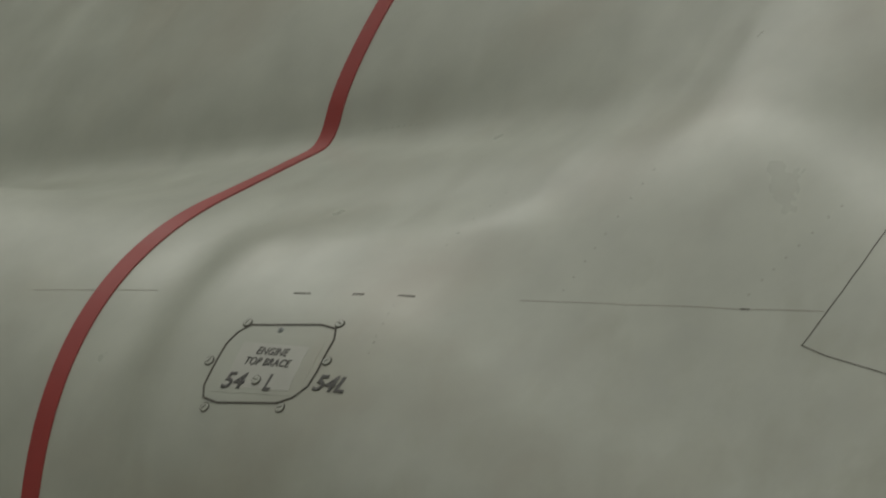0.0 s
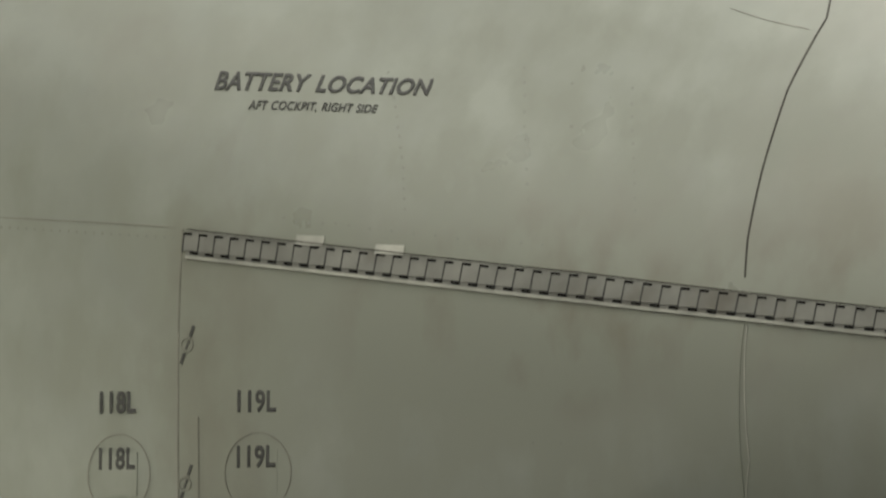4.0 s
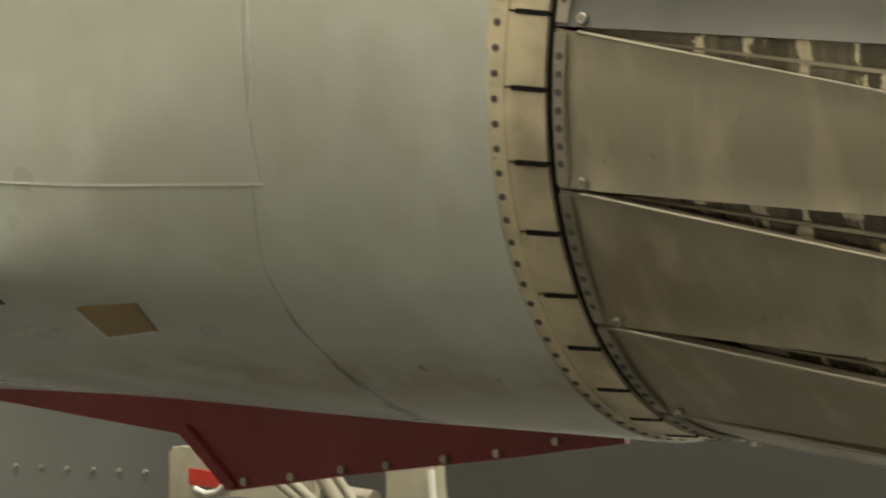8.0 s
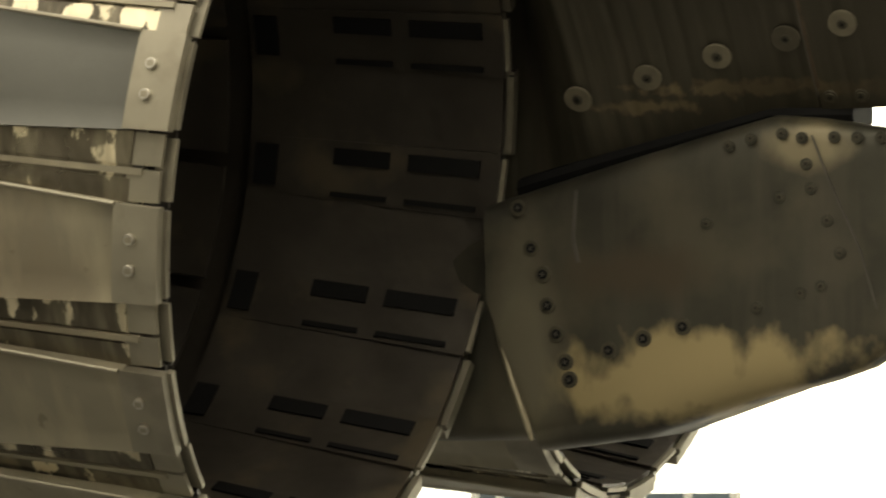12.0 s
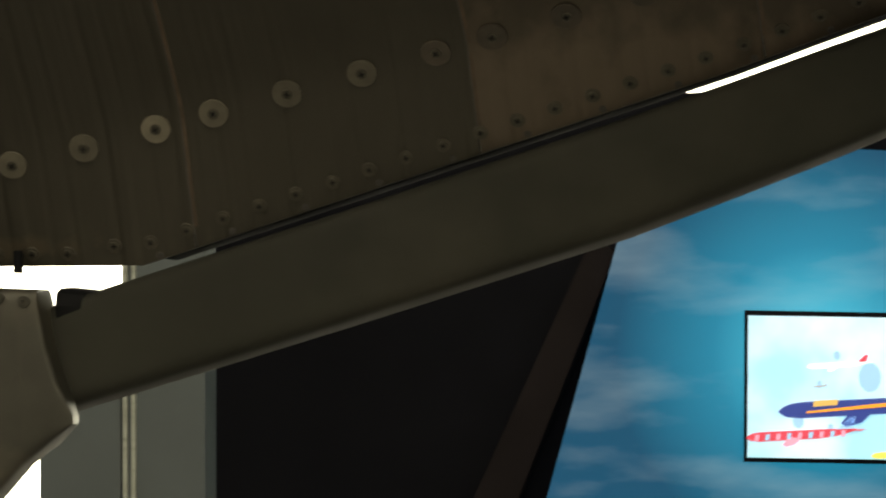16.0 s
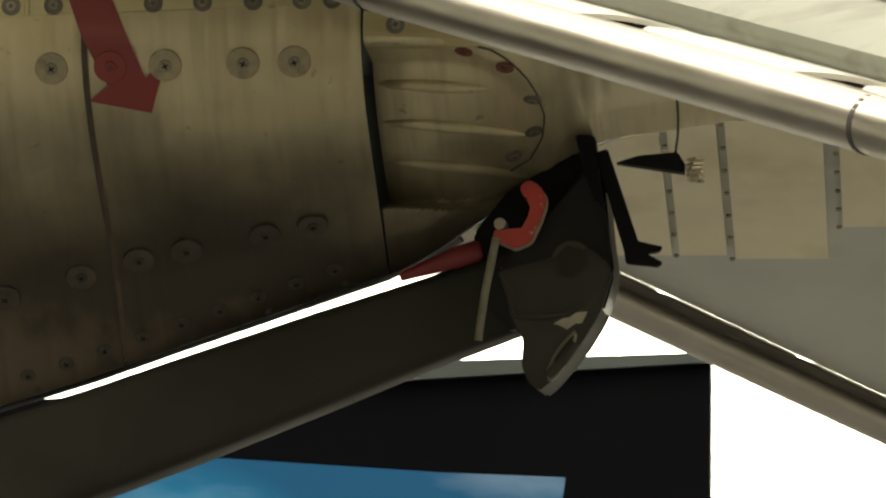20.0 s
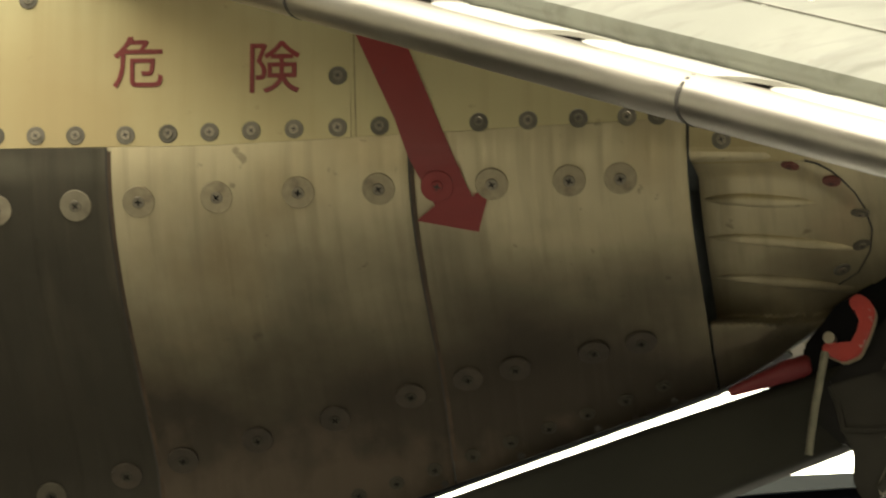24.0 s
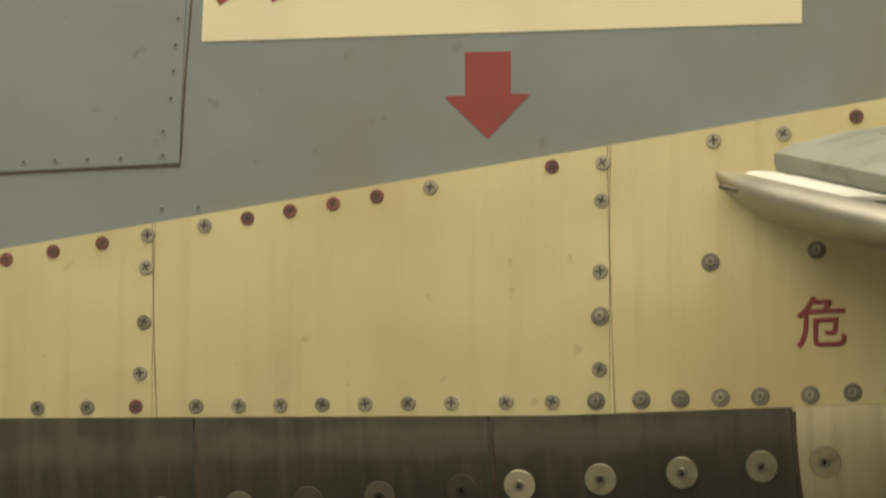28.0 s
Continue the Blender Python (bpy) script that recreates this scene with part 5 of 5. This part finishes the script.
prism("latch_back", [(x + 0.0015, z - 0.0025) for x, z in LATCH], YC - 0.1, YC - 0.09, M_WASHER, hook, "worn pale edge of the latch", 0.002)
tube("latch_pin", [(-0.523, YC - 0.12, 2.074), (-0.523, YC - 0.085, 2.074)], 0.007, M_SCREW, hook)
tube("red_cylinder", [(-0.644, YC - 0.08, 2.014), (-0.639, YC - 0.08, 2.0165), (-0.6, YC - 0.08, 2.030), (-0.583, YC - 0.08, 2.0365), (-0.58, YC - 0.08, 2.0375), (-0.553, YC - 0.08, 2.046), (-0.548, YC - 0.08, 2.047)], [0.004, 0.0062, 0.0105, 0.0118, 0.0128, 0.0125, 0.009], M_RED_DEEP, hook, "deep red plastic cylinder", 16)
tube("cable", [(-0.528, YC - 0.11, 2.058), (-0.533, YC - 0.115, 2.03), (-0.54, YC - 0.115, 1.995), (-0.545, YC - 0.115, 1.96), (-0.548, YC - 0.113, 1.938)], 0.0048, M_ROPE, hook, "grey-green steel cable", 10)
prism("release_bracket", [(-0.437, 2.18), (-0.415, 2.18), (-0.408, 2.12), (-0.40, 2.1), (-0.412, 2.1), (-0.428, 2.14)], YC - 0.1, YC - 0.06, M_BLACK, hook, "", 0.002)
prism("release_arm", [(-0.415, 2.16), (-0.40, 2.165), (-0.365, 2.055), (-0.335, 2.05), (-0.34, 2.043), (-0.36, 2.043), (-0.335, 2.032), (-0.34, 2.026), (-0.378, 2.03), (-0.38, 2.045)], YC - 0.09, YC - 0.07, M_BLACK, hook, "black release arm", 0.0015)
# Solid black wedge stands for the shade below the tail cone.
prism("fairing_gap", [(-0.383, 2.138), (-0.357, 2.146), (-0.312, 2.15), (-0.304, 2.137), (-0.305, 2.126), (-0.338, 2.131)], YC - 0.19, YC - 0.16, M_BLACK, hook, "black filler for the shaded gap below the tail cone")
tube("spring", [(-0.291 + 0.009 * math.cos(i * 1.3), YC - 0.2 + 0.009 * math.sin(i * 1.3), 2.115 + 0.0011 * i) for i in range(26)], 0.0022, M_WASHER, hook, "small coil spring", 6)
prism("uplock_block", [(-0.56, 2.07), (-0.52, 2.12), (-0.44, 2.165), (-0.41, 2.165), (-0.41, 2.08), (-0.5, 2.03), (-0.56, 2.04)], YC - 0.05, YC + 0.05, M_BLACK, hook, "", 0.004)

# ---- left wing's trailing edge beside the engine bay ----
wing = [[(-4.525, 4.68, 1.487), (-4.62, 4.68, 1.499), (-5.2, 4.62, 1.56), (-6.5, 4.6, 1.62)],
        [(-4.28, 4.3, 1.492), (-4.40, 4.3, 1.509), (-5.2, 4.3, 1.6), (-6.5, 4.3, 1.67)],
        [(-4.02, 3.95, 1.497), (-4.15, 3.95, 1.515), (-5.2, 3.95, 1.61), (-6.5, 3.95, 1.68)],
        [(-3.9, 3.2, 1.51), (-4.05, 3.2, 1.53), (-5.2, 3.2, 1.63), (-6.5, 3.2, 1.7)]]
wing_low = [[(x, y, z - 0.006 - 0.12 * min(1, max(0, (-4.1 - x) / 1.5))) for x, y, z in row] for row in wing]
slab("left_wing", wing, wing_low, M_WHITE, jet, "pale grey wing trailing edge")

# ---- under the belly: red air door, far flap and main gear ----
prism("auxiliary_air_door", [(-5.05, 1.28), (-5.022, 1.195), (-4.82, 1.176), (-4.46, 1.135), (-4.44, 1.125), (-4.37, 1.056), (-4.144, 1.088), (-3.9, 1.118), (-3.69, 1.147), (-3.69, 1.28)], YC - 0.09, YC - 0.075, M_RED_DEEP, jet, "open deep red auxiliary air door")
prism("door_stiffener", [(-4.47, 1.145), (-4.45, 1.15), (-4.36, 1.065), (-4.372, 1.056)], YC - 0.1, YC - 0.09, M_RED_DEEP, jet)
for x, z in ((-4.345, 1.07), (-4.26, 1.08), (-4.17, 1.094), (-4.09, 1.103), (-3.99, 1.116), (-3.9, 1.127), (-3.8, 1.147)):
    tube("door_screw", [(x, YC - 0.098, z), (x, YC - 0.088, z)], 0.006, M_SCREW, jet, "", 8)
M_GEAR = material("cream_gear_paint", (0.33, 0.305, 0.23), 0.5, vary=0.12, grain=8, stain=(0.2, 0.18, 0.13), stain_scale=6, bump=0.03)
# Dark base and pale patch paint the flap's shade and its brighter left end.
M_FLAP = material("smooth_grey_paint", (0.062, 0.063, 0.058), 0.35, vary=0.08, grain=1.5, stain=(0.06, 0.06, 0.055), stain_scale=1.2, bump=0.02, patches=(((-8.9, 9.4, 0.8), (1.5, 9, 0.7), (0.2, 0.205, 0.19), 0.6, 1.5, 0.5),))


def push(pts, y0, y1):
    """Scale an outline of (x, z) along the camera's lines of sight from the depth y0 to y1."""
    k = y1 / y0
    return [(x * k, EYE.z + (z - EYE.z) * k) for x, z in pts]


prism("right_wing_flap", push([(-10, 1.35), (-3.55, 1.3), (-3.6, 0.99), (-3.89, 0.946), (-4.37, 0.87), (-5.2, 0.735), (-8, 0.3), (-10, 0.25)], 7.5, 9.4), 9.4, 9.5, M_FLAP, jet, "upright grey plate for the far wing flap, shading painted in", 0.01)
prism("gear_door_inner", [(-7.6, 1.3), (-6.3, 1.3), (-6.334, 1.146), (-6.845, 1.0), (-7.6, 0.8)], 6.8, 6.83, M_SKIN_DARK, jet, "dark grey gear door", 0.006)
for i in range(9):
    x, z = push([(-6.25 + 0.065 * i, 0.933)], 7.5, 9.39)[0]
    tube("flap_rivet", [(x, 9.39, z), (x, 9.4, z)], 0.005, M_FAINT, jet, "", 8)
gear = new("main_gear")
gear.parent = jet
tagged(gear, "cream main gear leg with door, struts and black tyre")
prism("gear_door", push([(-5.634, 1.006), (-5.603, 1.008), (-5.30, 0.995), (-5.30, 0.3), (-5.634, 0.3)], 7.2, 8.8), 8.8, 8.84, M_GEAR, gear, "cream gear door", 0.01)
prism("gear_door", [(-6.284, 0.9), (-6.15, 0.9), (-6.14, 0.72), (-6.135, 0.3), (-6.284, 0.3)], 8.8, 8.85, M_GEAR, gear, "cream gear door", 0.01)
tube("door_edge", [(-6.15, 8.79, 0.86), (-6.142, 8.79, 0.78), (-6.138, 8.79, 0.66)], 0.009, M_STABPALE, gear, "bright rolled edge", 8)
prism("red_tag", push([(-5.583, 0.938), (-5.583, 0.968), (-5.50, 0.962), (-5.50, 0.933)], 7.2, 8.78), 8.78, 8.79, M_ORANGE, gear, "small red tag")
for xa, za, xb, zb, r in ((-6.586, 0.83, -6.40, 0.71, 0.012), (-6.545, 0.83, -6.37, 0.71, 0.011), (-6.455, 0.85, -6.335, 0.70, 0.02), (-6.41, 0.84, -6.29, 0.70, 0.009)):
    tube("strut", [(xa * 0.98, 8.62, 1.55 + (za - 1.55) * 0.98), (xb * 0.98, 8.62, 1.55 + (zb - 1.55) * 0.98)], r, M_GEAR, gear, "", 10)
tube("oleo_leg", [(-6.37, 8.72, 0.80), (-6.25, 8.72, 0.79)], [0.026, 0.026], M_BRACKET, gear, "dull metal cylinder", 14)
tube("oleo_collar", [(-6.36, 8.715, 0.80), (-6.335, 8.715, 0.798)], 0.031, M_SHANK, gear, "", 14)
tube("hose_clip", [(-6.65, 8.6, 0.81), (-6.62, 8.6, 0.80), (-6.59, 8.6, 0.805), (-6.565, 8.6, 0.825)], 0.007, M_STABPALE, gear, "", 8)
tyre = bmesh.new()
prof = [(0.2, -0.11), (0.3, -0.12), (0.365, -0.1), (0.385, -0.05), (0.39, 0), (0.385, 0.05), (0.365, 0.1), (0.3, 0.12), (0.2, 0.11)]
ring_v = [[tyre.verts.new((r * math.cos(2 * math.pi * i / 40), y, r * math.sin(2 * math.pi * i / 40))) for r, y in prof] for i in range(40)]
for i in range(40):
    for j in range(len(prof)):
        a, b = ring_v[i], ring_v[(i + 1) % 40]
        k = (j + 1) % len(prof)
        tyre.faces.new((a[j], a[k], b[k], b[j]))
t_ob = part("tyre", tyre, M_RUBBER, gear, "black rubber tyre")
t_ob.location = (-6.43, 8.45, 0.405)
t_ob.scale = (1.04, 1.0, 1.04)

# ---- exhibits in the distance ----
def far(x, z, y=26.0):
    """Scale a place from the plane y = 13 out to y, along the camera's line of sight."""
    k = y / 13.0
    return (x * k, y, 1.55 + (z - 1.55) * k)


def board(name, outline, y, thick, mat, parent=None, label=""):
    return prism(name, [(far(x, z, y)[0], far(x, z, y)[2]) for x, z in outline], y, y + thick, mat, parent, label)


stand = thing("exhibit_stand", "black exhibit stand with a sky mural", "exhibit", (0, 0, 0))
board("frame_panel", [(-3.745, 0.78), (-3.745, 2.2), (-1.9, 2.305), (-0.632, 2.378), (-0.632, 0.78)], 26.3, 0.2, M_NIGHT, stand, "black panel")
board("header_board", [(-1.9, 2.30), (-0.632, 2.376), (-0.632, 2.401), (-1.9, 2.36)], 26.2, 0.25, M_GREYPOST, stand, "grey header board")
M_MURAL = bpy.data.materials.new("sky_mural")
M_MURAL.use_nodes = True
nt = M_MURAL.node_tree
pb = nt.nodes["Principled BSDF"]
tc = nt.nodes.new("ShaderNodeTexCoord")
mp = nt.nodes.new("ShaderNodeMapping")
mp.inputs["Rotation"].default_value = (0, radians(24), 0)
mp.inputs["Scale"].default_value = (0.55, 1, 1.9)
nz = nt.nodes.new("ShaderNodeTexNoise")
nz.inputs["Scale"].default_value, nz.inputs["Detail"].default_value = 1.5, 6
rp = nt.nodes.new("ShaderNodeValToRGB")
rp.color_ramp.elements[0].position, rp.color_ramp.elements[1].position = 0.5, 0.74
rp.color_ramp.elements[0].color, rp.color_ramp.elements[1].color = (0, 0, 0, 1), (0.16, 0.16, 0.16, 1)
# Distance ramp paints a spotlight's pool of light into the glowing mural.
gl = nt.nodes.new("ShaderNodeVectorMath")
gl.operation = "DISTANCE"
gl.inputs[1].default_value = far(-2.05, 1.58)
gr = nt.nodes.new("ShaderNodeValToRGB")
gr.color_ramp.elements[0].position, gr.color_ramp.elements[1].position = 0.0, 0.5
gr.color_ramp.elements[0].color, gr.color_ramp.elements[1].color = (0.05, 0.39, 0.52, 1), (0.0025, 0.045, 0.092, 1)
mid_stop = gr.color_ramp.elements.new(0.26)
mid_stop.color = (0.008, 0.145, 0.235, 1)
dv = nt.nodes.new("ShaderNodeMath")
dv.operation = "DIVIDE"
dv.inputs[1].default_value = 2.2
mx = nt.nodes.new("ShaderNodeMix")
mx.data_type = "RGBA"
mx.inputs[7].default_value = (0.55, 0.62, 0.58, 1)
nt.links.new(tc.outputs["Object"], mp.inputs[0])
nt.links.new(mp.outputs[0], nz.inputs["Vector"])
nt.links.new(nz.outputs["Fac"], rp.inputs[0])
nt.links.new(tc.outputs["Object"], gl.inputs[0])
nt.links.new(gl.outputs["Value"], dv.inputs[0])
nt.links.new(dv.outputs[0], gr.inputs[0])
nt.links.new(rp.outputs[0], mx.inputs[0])
nt.links.new(gr.outputs[0], mx.inputs[6])
nt.links.new(mx.outputs[2], pb.inputs["Emission Color"])
pb.inputs["Specular IOR Level"].default_value = 0.1
pb.inputs["Base Color"].default_value = (0.01, 0.02, 0.03, 1)
pb.inputs["Emission Strength"].default_value = 0.8
board("sky_mural", [(-2.96, 0.6), (-2.52, 2.14), (-1.98, 2.122), (-1.35, 2.083), (-1.016, 2.071), (-1.2, 0.6)], 26.0, 0.1, M_MURAL, stand, "glowing blue sky mural with thin clouds and a painted pool of light")

tv = thing("television", "flat television showing coloured airliners on a pale sky", "television", (0, 0, 0))
board("tv_frame", [(-2.25, 1.694), (-1.579, 1.679), (-1.582, 1.28), (-2.254, 1.29)], 25.93, 0.07, M_NIGHT, tv, "thin black frame")
M_SCREEN = glow("lit_screen", (0.42, 0.7, 0.86), 0.4)
sn = M_SCREEN.node_tree
sb = sn.nodes["Principled BSDF"]
sc_co = sn.nodes.new("ShaderNodeTexCoord")
sc_nz = sn.nodes.new("ShaderNodeTexNoise")
sc_nz.inputs["Scale"].default_value, sc_nz.inputs["Detail"].default_value = 2.6, 3
sc_rp = sn.nodes.new("ShaderNodeValToRGB")
sc_rp.color_ramp.elements[0].position, sc_rp.color_ramp.elements[1].position = 0.4, 0.66
sc_rp.color_ramp.elements[0].color, sc_rp.color_ramp.elements[1].color = (0.22, 0.62, 0.78, 1), (0.74, 0.9, 0.95, 1)
sn.links.new(sc_co.outputs["Object"], sc_nz.inputs["Vector"])
sn.links.new(sc_nz.outputs["Fac"], sc_rp.inputs[0])
sn.links.new(sc_rp.outputs[0], sb.inputs["Emission Color"])
board("tv_screen", [(-2.24, 1.680), (-1.591, 1.666), (-1.594, 1.292), (-2.244, 1.302)], 25.915, 0.015, M_SCREEN, tv, "pale blue lit screen")
SCREEN_INKS = {k: glow("screen_" + k, c, 0.42) for k, c in (("navy", (0.02, 0.04, 0.22)), ("orange", (0.8, 0.3, 0.02)), ("green", (0.03, 0.4, 0.08)), ("red", (0.55, 0.05, 0.08)), ("white", (0.85, 0.85, 0.85)), ("yellow", (0.75, 0.6, 0.1)), ("lilac", (0.28, 0.5, 0.72)), ("gold", (0.6, 0.38, 0.1)), ("pink", (0.75, 0.3, 0.42)), ("dull", (0.3, 0.26, 0.24)))}


def airliner(x, z, w, body, tail, wing=None, h=0.075):
    """A side view of an airliner with its nose at x, z."""
    h, tilt = w * h, 0.05
    def pt(u, v):
        return (x + w * u, z + w * u * tilt + v * h)
    board("airliner_picture", [pt(u, v) for u, v in ((0, 0), (0.02, 0.3), (0.07, 0.55), (0.14, 0.62), (0.72, 0.6), (0.98, 0.5), (1.0, 0.3), (0.8, -0.3), (0.66, -0.48), (0.12, -0.5), (0.04, -0.36))], 25.909, 0.004, SCREEN_INKS[body], tv)
    board("airliner_picture", [pt(u, v) for u, v in ((0.82, 0.5), (0.93, 1.9), (0.985, 1.95), (0.955, 0.5))], 25.904, 0.004, SCREEN_INKS[tail], tv)
    board("airliner_picture", [pt(u, v) for u, v in ((0.38, -0.2), (0.5, -0.25), (0.44, -1.0), (0.36, -1.25), (0.33, -1.0))], 25.904, 0.004, SCREEN_INKS[wing or body], tv)
    board("airliner_picture", [pt(u, v) for u, v in ((0.92, 0.25), (1.0, 0.4), (1.08, 0.35), (1.02, 0.2))], 25.904, 0.004, SCREEN_INKS[body], tv)


airliner(-2.16, 1.422, 0.51, "navy", "orange", "navy")
airliner(-2.083, 1.542, 0.167, "white", "red")
airliner(-1.857, 1.493, 0.238, "green", "green")
airliner(-2.247, 1.353, 0.3, "red", "lilac", "pink")
airliner(-1.845, 1.398, 0.152, "dull", "dull", "red")
airliner(-1.912, 1.305, 0.198, "yellow", "white", "yellow")
airliner(-2.065, 1.49, 0.036, "dull", "dull")
for i in range(9):
    u = -2.225 + 0.029 * i
    board("livery_picture", [(u, 1.346 + 0.0015 * i), (u + 0.003, 1.362 + 0.0015 * i), (u + 0.014, 1.362 + 0.0015 * i), (u + 0.011, 1.346 + 0.0015 * i)], 25.9, 0.003, SCREEN_INKS["lilac" if i % 2 else "pink"], tv)
for x, z, r, k in ((-2.002, 1.572, 0.009, 1.3), (-1.914, 1.514, 0.03, 1.3), (-2.049, 1.498, 0.006, 1.3), (-1.745, 1.531, 0.013, 1.3), (-2.106, 1.397, 0.015, 1.2), (-1.818, 1.339, 0.01, 1.3), (-2.02, 1.383, 0.007, 1.2)):
    board("bubble_picture", [(x + r * math.cos(k2 * math.pi / 9), z + r * k * math.sin(k2 * math.pi / 9)) for k2 in range(18)], 25.9115, 0.003, SCREEN_INKS["lilac"], tv)
board("livery_picture", [(-2.067, 1.436), (-2.064, 1.452), (-1.999, 1.456), (-2.002, 1.441)], 25.9, 0.003, SCREEN_INKS["gold"], tv)
board("livery_picture", [(-2.085, 1.424), (-1.9, 1.444), (-1.671, 1.462), (-1.66, 1.456), (-1.9, 1.434), (-2.085, 1.419)], 25.9, 0.003, SCREEN_INKS["orange"], tv)

post = thing("partition", "grey-green partition post with a pale double line", "partition", (0, 0, 0))
board("post", [(-4.219, 0.77), (-4.219, 1.6), (-3.986, 1.6), (-3.986, 0.77)], 24.0, 0.2, M_GREYPOST, post)
board("post", [(-3.982, 0.77), (-3.982, 2.6), (-3.745, 2.6), (-3.745, 0.77)], 24.0, 0.2, M_GREYPOST, post)
for x in (-3.980, -3.956):
    board("pale_line", [(x, 0.77), (x, 2.6), (x + 0.012, 2.6), (x + 0.012, 0.77)], 23.98, 0.02, M_STABGREY, post)
small = thing("red_sign", "small red sign on the dark partition", "sign")
board("sign_board", [(-3.748, 0.94), (-3.748, 0.985), (-3.645, 0.99), (-3.645, 0.945)], 26.27, 0.03, M_ORANGE, small)
M_DIM = material("dim_brown_fabric", (0.011, 0.009, 0.009), 0.9, spec=0.03, vary=0.2, grain=2, bump=0.02)
beam = thing("slanting_beam", "dim slanting beam before the black panel", "beam")
board("beam", [(-3.2, 0.75), (-3.05, 0.75), (-2.6, 1.85), (-2.66, 1.9)], 26.1, 0.1, M_DIM, beam)

# ---- window bars, placed before the bright glazing to fit the camera's view ----
M_PANE = material("dark_blue_grey_glass", (0.12, 0.15, 0.17), 0.3, vary=0.1, grain=1, bump=0)
bars = thing("window_frame", "pale window bars with dark lower panes, set before the bright glazing", "window")
EDGES = (-5.655, -5.577, -5.419, -5.28, -5.14, -5.0, -4.86)
for i, (a, b) in enumerate(zip(EDGES[:-1], EDGES[1:])):
    board("pane", [(a + 0.012, 0.70), (a + 0.012, 0.757), (b - 0.012, 0.757), (b - 0.012, 0.70)], 19.5, 0.04, M_PANE, bars)
    board("pane", [(a + 0.012, 0.60), (a + 0.012, 0.672), (b - 0.012, 0.672), (b - 0.012, 0.60)], 19.5, 0.04, M_PANE if i < 2 else M_STABGREY, bars)
for x in EDGES:
    board("bar", [(x - 0.008, 0.55), (x - 0.008, 0.757), (x + 0.008, 0.757), (x + 0.008, 0.55)], 19.46, 0.06, M_WHITE, bars)
